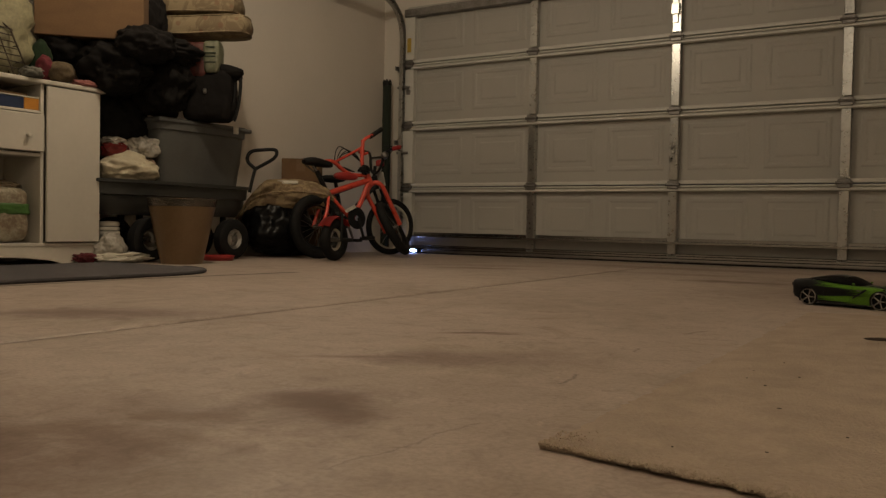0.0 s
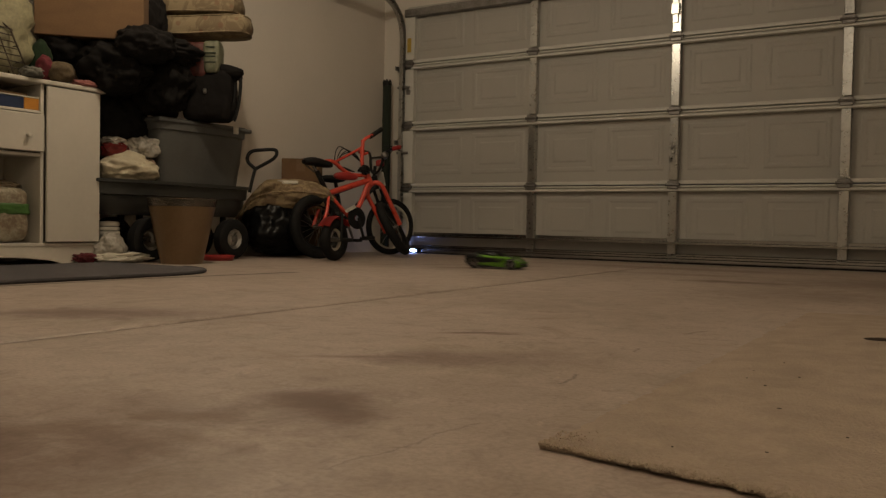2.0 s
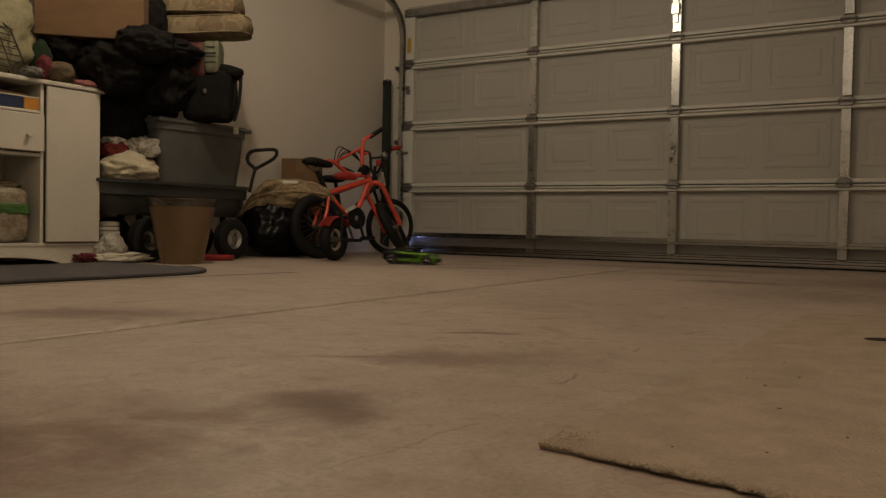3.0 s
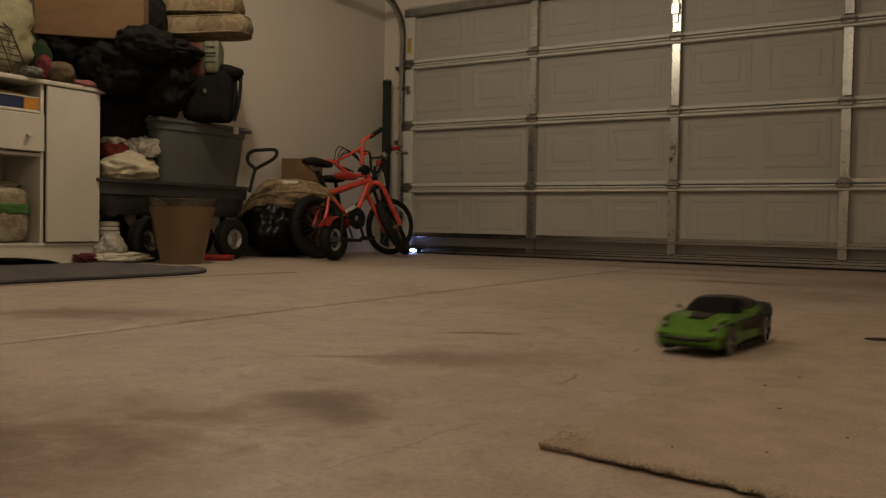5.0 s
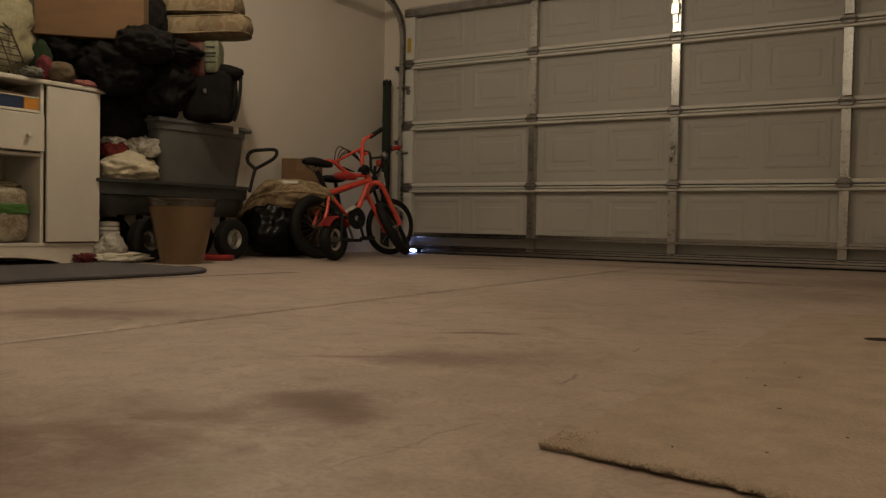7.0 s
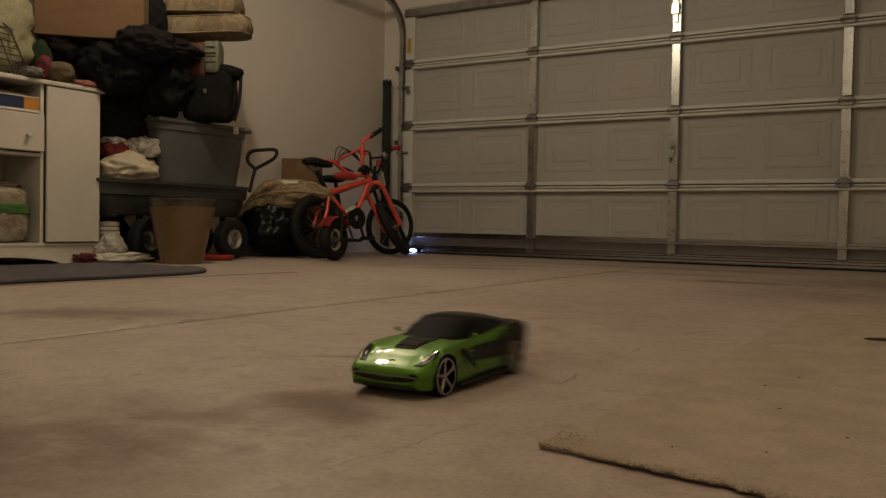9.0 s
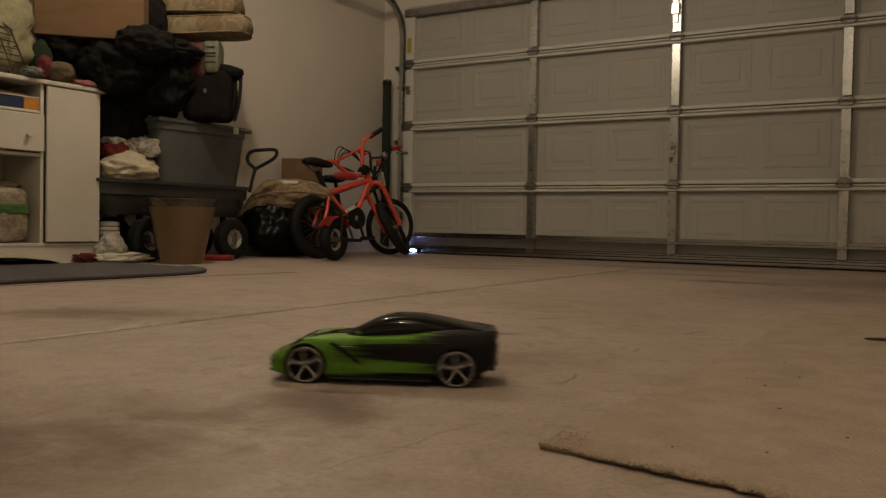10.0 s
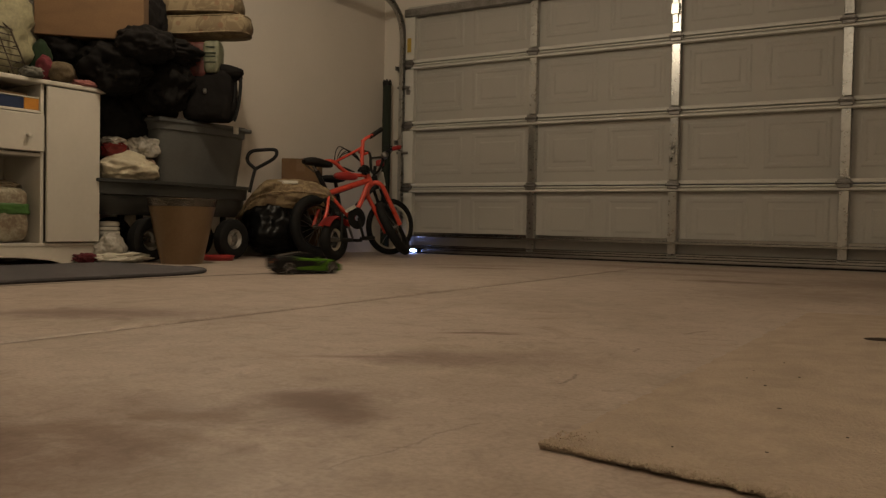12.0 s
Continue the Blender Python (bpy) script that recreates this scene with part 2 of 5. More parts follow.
def slab_half(side):
    """Half of the floor up to the tooled joint, whose arris is rounded over."""
    far_x = WX0 - 0.1 if side < 0 else WX1 + 0.1
    bm = bmesh.new()
    rings = []
    for y in (WY0 - 0.1, 0.5):
        e = joint_x(y)
        sec = [(far_x, -0.12), (far_x, 0.0), (e + side * 0.024, 0.0), (e + side * 0.016, -0.001), (e + side * 0.010, -0.004), (e + side * 0.008, -0.12)]
        rings.append([bm.verts.new((x, y, z)) for x, z in sec])
    for k in range(6):
        bm.faces.new((rings[0][k], rings[0][(k + 1) % 6], rings[1][(k + 1) % 6], rings[1][k]))
    bm.faces.new(rings[0])
    bm.faces.new(rings[1][::-1])
    return bm


part("slab", slab_half(-1), M_FLOOR, floor)
part("slab", slab_half(1), M_FLOOR, floor)
bm = bmesh.new()
vs = [[bm.verts.new((joint_x(y) + dx, y, z)) for dx, z in ((-0.008, -0.12), (0.008, -0.12), (0.008, -0.005), (-0.008, -0.005))] for y in (WY0 - 0.1, 0.5)]
for k in range(4):
    bm.faces.new((vs[0][k], vs[0][(k + 1) % 4], vs[1][(k + 1) % 4], vs[1][k]))
part("joint_filler", bm, M_GRIT, floor, "dark grit packed in the joint")
setting("ground", solid((-30, 0.5, -0.2), (30, 40, -0.03)), M_FLOOR, "dark concrete driveway outside")
setting("wall_west", solid((WX0 - 0.12, WY0, 0), (WX0, 0.14, CEIL)), M_WALL, "off-white painted drywall garage side wall")
setting("wall_east", solid((WX1, WY0, 0), (WX1 + 0.12, 0.14, CEIL)), M_WALL, "off-white painted drywall garage side wall")
setting("wall_south", solid((WX0 - 0.12, WY0 - 0.12, 0), (WX1 + 0.12, WY0, CEIL)), M_WALL, "off-white painted drywall garage back wall")
north = thing("wall_north", label="off-white front wall around the garage door opening", kind="structure")
part("return", solid((WX0, 0.02, 0), (DOOR_L - 0.015, 0.14, CEIL)), M_WALL, north)
part("return", solid((DOOR_R + 0.015, 0.02, 0), (WX1, 0.14, CEIL)), M_WALL, north)
part("header", solid((DOOR_L - 0.015, 0.02, DOOR_TOP + 0.0), (DOOR_R + 0.015, 0.14, CEIL)), M_WALL, north)
setting("ceiling", solid((WX0 - 0.12, WY0 - 0.12, CEIL), (WX1 + 0.12, 0.14, CEIL + 0.1)), M_WALL, "off-white drywall ceiling")


# ---- sectional garage door ----
def panel_rings(bm, x0, x1, z0, z1):
    """One stamped rectangle: a ridge, a flat margin and a shallow field."""
    prof = [(0, 0), (0.012, -0.004), (0.03, -0.004), (0.042, 0.0), (0.075, 0.0), (0.088, -0.0035)]
    rings = []
    for inset, y in prof:
        rings.append([bm.verts.new((x, y, z)) for x, z in ((x0 + inset, z0 + inset), (x1 - inset, z0 + inset), (x1 - inset, z1 - inset), (x0 + inset, z1 - inset))])
    for a, b in zip(rings, rings[1:]):
        for k in range(4):
            bm.faces.new((a[k], a[(k + 1) % 4], b[(k + 1) % 4], b[k]))
    bm.faces.new(rings[-1])
    return rings[0]


def door_sheet(z0, z1, stiles):
    """A steel skin with two stamped rectangles in each bay."""
    bm = bmesh.new()
    cuts = [stiles[0]]
    for a, b in zip(stiles, stiles[1:]):
        mid = (a + b) / 2
        cuts += [a + 0.036 + 0.05, mid - 0.045, mid + 0.045, b - 0.036 - 0.05, b]
    zs = [z0, z0 + 0.105, z1 - 0.085, z1]
    for j in range(3):
        for i in range(len(cuts) - 1):
            if j == 1 and i % 5 in (1, 3):
                panel_rings(bm, cuts[i], cuts[i + 1], zs[1], zs[2])
            else:
                bm.faces.new([bm.verts.new(c) for c in ((cuts[i], 0, zs[j]), (cuts[i + 1], 0, zs[j]), (cuts[i + 1], 0, zs[j + 1]), (cuts[i], 0, zs[j + 1]))])
    bmesh.ops.remove_doubles(bm, verts=bm.verts, dist=1e-5)
    back = [f for f in bm.faces]
    ext = bmesh.ops.extrude_face_region(bm, geom=back)
    bmesh.ops.translate(bm, vec=(0, 0.03, 0), verts=[g for g in ext["geom"] if isinstance(g, bmesh.types.BMVert)])
    return bm


STILES = [DOOR_L, 1.136, 2.268, 3.388, DOOR_R]
seams = [0.03, 0.566, 1.097, 1.622, DOOR_TOP]
door = thing("garage_door", label="closed beige steel sectional garage door with galvanised stiles, seen from inside", category="garage door")
for i in range(4):
    z0, z1 = seams[i], seams[i + 1]
    sec = part("section", door_sheet(z0 + 0.002, z1 - 0.002, STILES), M_DOOR, door)
    bm = bmesh.new()
    if i:
        box(bm, (DOOR_L + 0.07, -0.046, z0 + 0.004), (DOOR_R - 0.07, 0.001, z0 + 0.026), 0.003)
        box(bm, (DOOR_L + 0.07, -0.040, z0 + 0.026), (DOOR_R - 0.07, 0.001, z0 + 0.032), 0.002)
    if i < 3:
        box(bm, (DOOR_L + 0.07, -0.052, z1 - 0.046), (DOOR_R - 0.07, 0.001, z1 - 0.026), 0.004)
        box(bm, (DOOR_L + 0.07, -0.030, z1 - 0.026), (DOOR_R - 0.07, 0.001, z1 - 0.019))
        box(bm, (DOOR_L + 0.07, -0.050, z1 - 0.019), (DOOR_R - 0.07, 0.001, z1 - 0.005), 0.004)
    else:
        part("top_strut", solid((DOOR_L + 0.01, -0.07, z1 - 0.10), (DOOR_R - 0.01, 0.001, z1 - 0.035), 0.004), M_STEEL, sec, "dull steel strut")
    part("rail", bm, M_DOOR_LIT, sec)
    for k, x in enumerate(STILES):
        bm = bmesh.new()
        lo, hi = z0 + (0.034 if i else 0.02), z1 - 0.048
        lean = [0.0, -0.004, 0.0, 0.004][i]
        if 0 < k < 4:
            a, b = x - 0.031, x + 0.031
        else:
            a, b = (DOOR_L + 0.002, DOOR_L + 0.105) if k == 0 else (DOOR_R - 0.105, DOOR_R - 0.002)
        box(bm, (a, -0.05, lo), (b, 0.001, hi), 0.003)
        for v in bm.verts:
            if v.co.y < -0.04:
                v.co.y += lean * (v.co.z - lo) / (hi - lo)
        for zz in (lo + 0.05, hi - 0.05):
            for dx in (-0.022, 0.022):
                bmesh.ops.create_cone(bm, cap_ends=True, segments=8, radius1=0.005, radius2=0.004, depth=0.006,
                                      matrix=pose((a + b) / 2 + dx, -0.052, zz, 90))
        part("stile", bm, M_GALV if 0 < k < 4 else M_DOOR_LIT, sec, "bright galvanised steel stile" if 0 < k < 4 else "painted end stile")
for i in range(3):
    for k, x in enumerate(STILES):
        bm = bmesh.new()
        z = seams[i + 1]
        xx = x if 0 < k < 4 else (DOOR_L + 0.055 if k == 0 else DOOR_R - 0.055)
        box(bm, (xx - 0.04, -0.064, z - 0.03), (xx + 0.04, -0.050, z - 0.006), 0.003)
        box(bm, (xx - 0.04, -0.062, z + 0.006), (xx + 0.04, -0.044, z + 0.028), 0.003)
        tube(bm, [(xx - 0.05, -0.064, z), (xx + 0.05, -0.064, z)], 0.008, 8)
        box(bm, (xx - 0.052, -0.068, z - 0.012), (xx - 0.04, -0.046, z + 0.012), 0.002)
        box(bm, (xx + 0.04, -0.068, z - 0.012), (xx + 0.052, -0.046, z + 0.012), 0.002)
        part("hinge", bm, M_STEEL, door, "dark steel roller hinge")
bm = bmesh.new()
box(bm, (DOOR_L + 0.08, -0.115, 0.150), (DOOR_R - 0.08, -0.001, 0.156))
box(bm, (DOOR_L + 0.08, -0.118, 0.141), (DOOR_R - 0.08, -0.113, 0.156), 0.002)
box(bm, (DOOR_L + 0.08, -0.010, 0.156), (DOOR_R - 0.08, -0.001, 0.180), 0.002)
part("bottom_strut", bm, M_ROLLED, door, "reinforcing strut along the bottom section")
bm = bmesh.new()
box(bm, (DOOR_L + 0.02, -0.050, 0.052), (DOOR_R - 0.02, 0.0, 0.072), 0.005)
box(bm, (DOOR_L + 0.02, -0.034, 0.038), (DOOR_R - 0.02, 0.0, 0.052))
box(bm, (DOOR_L + 0.02, -0.056, 0.011), (DOOR_R - 0.02, 0.0, 0.038), 0.006)
part("bottom_rail", bm, M_ROLLED, door, "galvanised bottom rail with two rolled lips")
part("weather_seal", solid((DOOR_L + 0.005, -0.044, 0.0), (DOOR_R - 0.005, 0.025, 0.011), 0.004, None, 2), M_RUBBER, door, "black rubber bottom seal")
bm = bmesh.new()
lock = 2.258
box(bm, (lock - 0.02, -0.06, 0.75), (lock + 0.02, -0.05, 0.84), 0.003)
tube(bm, [(lock, -0.05, 0.80), (lock, -0.075, 0.80)], 0.012, 10)
tube(bm, [(lock - 0.005, -0.07, 0.82), (lock + 0.012, -0.075, 0.85), (lock + 0.004, -0.075, 0.87)], 0.005, 6)
tube(bm, [(lock, -0.07, 0.77), (lock - 0.012, -0.072, 0.745), (lock + 0.003, -0.07, 0.73)], 0.005, 6)
part("lock", bm, M_GALV, door, "small steel lock spindle on the middle stile", True)
bm = bmesh.new()
box(bm, (lock - 0.02, -0.06, 1.72), (lock + 0.02, -0.05, 2.1), 0.002)
box(bm, (lock - 0.03, -0.07, 1.78), (lock + 0.03, -0.05, 1.86), 0.004)
part("opener_bracket", bm, M_GALV, door, "opener arm bracket")
part("sticker", solid((DOOR_L + 0.035, -0.0532, 1.72), (DOOR_L + 0.075, -0.0512, 1.84)), surface("yellow_label", (0.55, 0.38, 0.06), rough=0.6), door, "faded yellow warning label")

bm = bmesh.new()
box(bm, (DOOR_L + 0.035, -0.062, 1.36), (DOOR_L + 0.075, -0.048, 1.40), 0.003)
tube(bm, [(DOOR_L + 0.035, -0.06, 1.43), (DOOR_L + 0.055, -0.066, 1.40), (DOOR_L + 0.075, -0.06, 1.43)], 0.004, 6)
part("catch", bm, M_STEEL, door, "small dark steel catch on the end stile")

# rails in which the door runs
trackpath = [(DOOR_L - 0.012, -0.075, 0.03), (DOOR_L - 0.012, -0.075, 1.0), (DOOR_L - 0.012, -0.075, 1.84)]
trackpath += arc((DOOR_L - 0.012, -0.375, 1.84), 0.30, 0, 90, 10, (0, 1, 0), (0, 0, 1))
trackpath += [(DOOR_L - 0.012, -1.5, 2.16), (DOOR_L - 0.012, -3.0, 2.18)]


def channel(pts, width, lip):
    """A C-shaped rail swept along points in a plane of constant x."""
    bm = bmesh.new()
    pts = [Vector(p) for p in pts]
    sec = [(-lip, -width), (0, -width), (0, width), (-lip, width), (-lip, width - 0.003), (-0.003, width - 0.003), (-0.003, -width + 0.003), (-lip, -width + 0.003)]
    rings = []
    for i, p in enumerate(pts):
        t = (pts[min(i + 1, len(pts) - 1)] - pts[max(i - 1, 0)]).normalized()
        nrm = t.cross(Vector((1, 0, 0)))
        rings.append([bm.verts.new(p + Vector((-a, 0, 0)) + nrm * b) for a, b in sec])
    for a, b in zip(rings, rings[1:]):
        for k in range(8):
            bm.faces.new((a[k], a[(k + 1) % 8], b[(k + 1) % 8], b[k]))
    return bm


def door_track():
    tr = thing("door_track", label="galvanised steel garage door track bolted to the jamb", category="door track", group="door tracks")
    bm = channel(trackpath, 0.026, 0.03)
    part("rail", bm, M_GALV, tr)
    for z in (0.4, 0.95, 1.585):
        bm = bmesh.new()
        box(bm, (DOOR_L - 0.06, -0.05, z - 0.03), (DOOR_L - 0.015, 0.018, z + 0.03), 0.003)
        box(bm, (DOOR_L - 0.06, -0.10, z - 0.018), (DOOR_L - 0.045, -0.04, z + 0.018), 0.003)
        part("bracket", bm, M_STEEL, tr)
    for z in (0.86, 1.42):
        bm = tube(bmesh.new(), [(DOOR_L + 0.06, -0.06, z), (DOOR_L - 0.04, -0.075, z)], 0.012, 10)
        lathe(bm, [(0.0, 0), (0.024, 0), (0.024, 0.012), (0, 0.012)], 16, pose(DOOR_L - 0.005, -0.075, z, 0, 90))
        part("roller", bm, M_STEEL, tr, "roller on its spindle", True)
    return tr


door_track()
# a small lamp left on by the corner of the door
led = thing("led_lamp", (0.058, -0.092, 0), 4, "small cold white LED lamp lying lit by the door corner", "lamp")
part("housing", solid((-0.045, 0.004, 0), (0.045, 0.034, 0.044), 0.004), M_RUBBER, led)
part("lens", lump((0.0, -0.006, 0.024), (0.034, 0.014, 0.013), 0.0, 1, 1, 3, 0, 0, 2.6), glowing("led_glow", (0.30, 0.42, 1.0), 22), led, "glowing blue-white lens", True)

# ---- carpet remnant ----
def carpet():
    root = thing("carpet", (3.716, -5.240, 0), 0, "beige cut-pile carpet remnant with a frayed edge, lying on the slab", "carpet")
    bm = bmesh.new()
    nx, ny, w, h = 90, 140, 1.12, 1.95
    top = []
    for j in range(ny + 1):
        row = []
        for i in range(nx + 1):
            x, y = w * i / nx, h * j / ny
            e = min(x, w - x, y, h - y)
            wx = noise.noise(Vector((x * 17, y * 17, 3))) * 0.008 + noise.noise(Vector((x * 60, y * 60, 8))) * 0.007
            z = 0.0075 + 0.0016 * noise.noise(Vector((x * 3, y * 3, 0))) + 0.0012 * noise.noise(Vector((x * 70, y * 70, 1)))
            if e < 0.002:
                z *= 0.75
            if y > 0.03:
                z *= 0.12 + 0.88 * min(1.0, x / (0.05 + 0.12 * min(1.0, y)))
            row.append(bm.verts.new((x + (wx if e < 0.002 else 0) - 0.02 * y / h, y - 0.16 * x + (wx if e < 0.002 else 0), max(z, 0.0015))))
        top.append(row)
    for j in range(ny):
        for i in range(nx):
            bm.faces.new((top[j][i], top[j][i + 1], top[j + 1][i + 1], top[j + 1][i]))
    rim = [e for e in bm.edges if e.is_boundary]
    ext = bmesh.ops.extrude_edge_only(bm, edges=rim)
    for g in ext["geom"]:
        if isinstance(g, bmesh.types.BMVert):
            g.co.z = 0.0005
            if g.co.y + 0.16 * g.co.x < 0.03 and g.co.x > 0.03:
                g.co.y += 0.007 * min(1.0, (g.co.x - 0.03) / 0.05)
    part("tufted_sheet", bm, M_CARPET, root, smooth=True)
    rnd = random.Random(5)
    bm = bmesh.new()
    for k in range(7500):
        x = rnd.random() ** 1.3 * w
        wave = noise.noise(Vector((x * 17, 0, 3))) * 0.008 + noise.noise(Vector((x * 60, 0, 8))) * 0.007
        y = -0.16 * x + wave + rnd.expovariate(60) - 0.003
        b = Vector((x, y, 0.0072 + rnd.uniform(-0.002, 0.001)))
        a = rnd.random() * math.tau
        e = rnd.uniform(0.0011, 0.0022)
        u = Vector((math.cos(a), math.sin(a), rnd.uniform(-0.2, 0.3))) * e
        c = Vector((-math.sin(a), math.cos(a), rnd.uniform(-0.2, 0.2))) * e * 0.7
        up = Vector((rnd.uniform(-1, 1) * 0.4, rnd.uniform(-1, 1) * 0.4, 1)) * e * 0.9
        vs = [bm.verts.new(b + p) for p in (u, c, -u, -c, up, -up)]
        for i in range(4):
            bm.faces.new((vs[i], vs[(i + 1) % 4], vs[4]))
            bm.faces.new((vs[(i + 1) % 4], vs[i], vs[5]))
    tagged(part("fringe", bm, M_TUFT, root, "frayed carpet fibres"), kind="stuff")


carpet()
single_bit = part("debris", lump((0, 0, 0.008), (0.035, 0.007, 0.004), 0.3, 7, 2.5, 3, 0.3, 0.1), surface("dry_leaf", (0.05, 0.035, 0.025), rough=0.9))
single_bit.matrix_world = pose(3.957, -4.045, 0.010, 0, 0, 8)
tagged(single_bit, "dark dry scrap of bark lying on the carpet", "debris")


rnd = random.Random(11)
bm = bmesh.new()
for k in range(16):
    e = rnd.uniform(0.0012, 0.0026)
    m = pose(rnd.uniform(3.80, 4.25), rnd.uniform(-5.25, -4.0), 0.0085 + e * 0.3, 0, 0, rnd.uniform(0, 180))
    bmesh.ops.create_icosphere(bm, subdivisions=1, radius=e, matrix=m @ Matrix.Diagonal((rnd.uniform(1, 2.6), 1, 0.5, 1)))
tagged(part("crumbs", bm, M_GRIT), "dark dirt crumbs scattered over the carpet", "dirt", kind="stuff")


# ---- radio-controlled sports car ----
S = 0.0863
AX_F, AX_R, MIDX = 0.97, 3.67, 2.32
WHEEL_R = 0.335


def car_paint():
    """Green lacquer that breaks up into black in streaks toward the tail."""
    m, nt, p = shader("fading_green_lacquer")
    v = coords(nt)
    sep = nt.nodes.new("ShaderNodeSeparateXYZ")
    link(nt, v, sep.inputs[0])
    streak = grain(nt, coords(nt, (5, 20, 300)), 1.8, 4, 0.65, 0.2)
    fac = math_node(nt, "ADD", sep.outputs[0], math_node(nt, "MULTIPLY", math_node(nt, "SUBTRACT", streak, 0.5), 0.17))
    band = math_node(nt, "ABSOLUTE", math_node(nt, "SUBTRACT", sep.outputs[2], 0.0510))
    edge = math_node(nt, "MAXIMUM", ramp(nt, band, 0.009, 0.018, 0.050, -0.062), ramp(nt, sep.outputs[2], 0.018, 0.025, 0.030, -0.2))
    f = ramp(nt, math_node(nt, "SUBTRACT", fac, edge), -0.035, 0.025, 0, 1)
    flake = grain(nt, v, 2500, 2)
    green = blend(nt, ramp(nt, flake, 0.35, 0.7, 0, 1), (0.062, 0.165, 0.012), (0.145, 0.325, 0.028))
    link(nt, blend(nt, f, (0.006, 0.006, 0.006), green), p.inputs["Base Color"])
    link(nt, ramp(nt, f, 0, 1, 0.0, 0.45), p.inputs["Metallic"])
    p.inputs["Roughness"].default_value = 0.50
    link(nt, ramp(nt, f, 0, 1, 0.08, 0.45), p.inputs["Coat Weight"])
    link(nt, ramp(nt, f, 0, 1, 0.25, 0.1), p.inputs["Specular IOR Level"])
    p.inputs["Coat Roughness"].default_value = 0.025
    return m


M_PAINT = car_paint()
M_BLACK = surface("gloss_black", (0.010, 0.010, 0.011), (0.006, 0.006, 0.006), rough=0.07, big=20, fine=200, bump=0.0, spec=0.13, rough_var=0.01)
M_SCREEN = surface("tinted_screen", (0.012, 0.011, 0.011), (0.009, 0.008, 0.008), rough=0.5, big=10, fine=100, bump=0.0, spec=0.02, rough_var=0.02)
M_GLASS = surface("smoked_window", (0.012, 0.011, 0.011), (0.008, 0.008, 0.008), rough=0.07, big=10, fine=100, bump=0.0, spec=0.14, rough_var=0.02)
M_CHROME = surface("chrome_plastic", (0.36, 0.355, 0.35), (0.24, 0.235, 0.23), rough=0.12, metal=1.0, big=40, fine=300, bump=0.03)
M_MATT = surface("matt_black_plastic", (0.012, 0.012, 0.012), (0.007, 0.007, 0.007), rough=0.55, big=40, fine=400, bump=0.1, spec=0.25)
M_LAMP = surface("clear_lamp", (0.5, 0.5, 0.48), (0.2, 0.2, 0.2), rough=0.12, metal=0.5, big=90, fine=400, bump=0.0, coat=1.0)
M_RED = surface("red_lamp", (0.10, 0.006, 0.006), (0.05, 0.004, 0.004), rough=0.2, big=60, fine=300, bump=0.0, coat=1.0)


def spline(rows, x):
    """Smooth interpolation of a table of stations."""
    xs = [r[0] for r in rows]
    i = max(0, min(len(rows) - 2, sum(1 for a in xs if a <= x) - 1))
    t = (x - xs[i]) / (xs[i + 1] - xs[i])
    t = max(0, min(1, t))
    out = []
    for k in range(1, len(rows[0])):
        p1, p2 = rows[i][k], rows[i + 1][k]
        m1 = (p2 - rows[max(i - 1, 0)][k]) / (xs[i + 1] - xs[max(i - 1, 0)]) * (xs[i + 1] - xs[i])
        m2 = (rows[min(i + 2, len(rows) - 1)][k] - p1) / (xs[min(i + 2, len(rows) - 1)] - xs[i]) * (xs[i + 1] - xs[i])
        out.append((2 * t ** 3 - 3 * t * t + 1) * p1 + (t ** 3 - 2 * t * t + t) * m1 + (-2 * t ** 3 + 3 * t * t) * p2 + (t ** 3 - t * t) * m2)
    return out


# distance from the nose; half width, sill, shoulder (fender crest), centre line height
BODY = [(0.00, 0.60, 0.28, 0.43, 0.46), (0.06, 0.75, 0.20, 0.485, 0.51), (0.18, 0.85, 0.16, 0.525, 0.54), (0.40, 0.91, 0.15, 0.60, 0.60), (0.70, 0.93, 0.14, 0.715, 0.69),
        (0.97, 0.95, 0.14, 0.795, 0.76), (1.30, 0.94, 0.13, 0.83, 0.83), (1.70, 0.915, 0.13, 0.845, 0.875), (2.20, 0.905, 0.13, 0.865, 0.90), (2.80, 0.915, 0.13, 0.91, 0.93),
        (3.30, 0.95, 0.14, 0.98, 0.97), (3.67, 0.965, 0.16, 1.02, 1.00), (4.00, 0.95, 0.20, 1.01, 0.98), (4.25, 0.91, 0.27, 0.985, 0.975), (4.40, 0.86, 0.34, 0.96, 0.965), (4.47, 0.80, 0.40, 0.93, 0.94), (4.50, 0.74, 0.46, 0.88, 0.90)]


def carp(x, y, z):
    """Car space from distance behind the nose, offset and height at full size; short overhangs."""
    if x < AX_F:
        x = AX_F - (AX_F - x) * 0.71
    elif x > AX_R:
        x = AX_R + (x - AX_R) * 0.84
    return Vector(((MIDX - x) * S, y * S * 0.88, z * S))


# ring of the shell: share of the half width, zone (bottom, side, top), share of the height
AROUND = [(0.0, "b", 0), (0.5, "b", 0), (0.86, "b", 0), (0.93, "s", 0.05), (0.955, "s", 0.16), (0.955, "s", 0.30), (0.96, "s", 0.42), (0.975, "s", 0.54), (0.995, "s", 0.66), (0.98, "s", 0.77), (0.955, "s", 0.86),
          (0.93, "s", 0.94), (0.885, "s", 0.985), (0.83, "s", 1.0), (0.76, "t", 0.08), (0.68, "t", 0.25), (0.60, "t", 0.45), (0.52, "t", 0.62), (0.44, "t", 0.78), (0.30, "t", 0.92), (0.15, "t", 0.98), (0.0, "t", 1.0)]


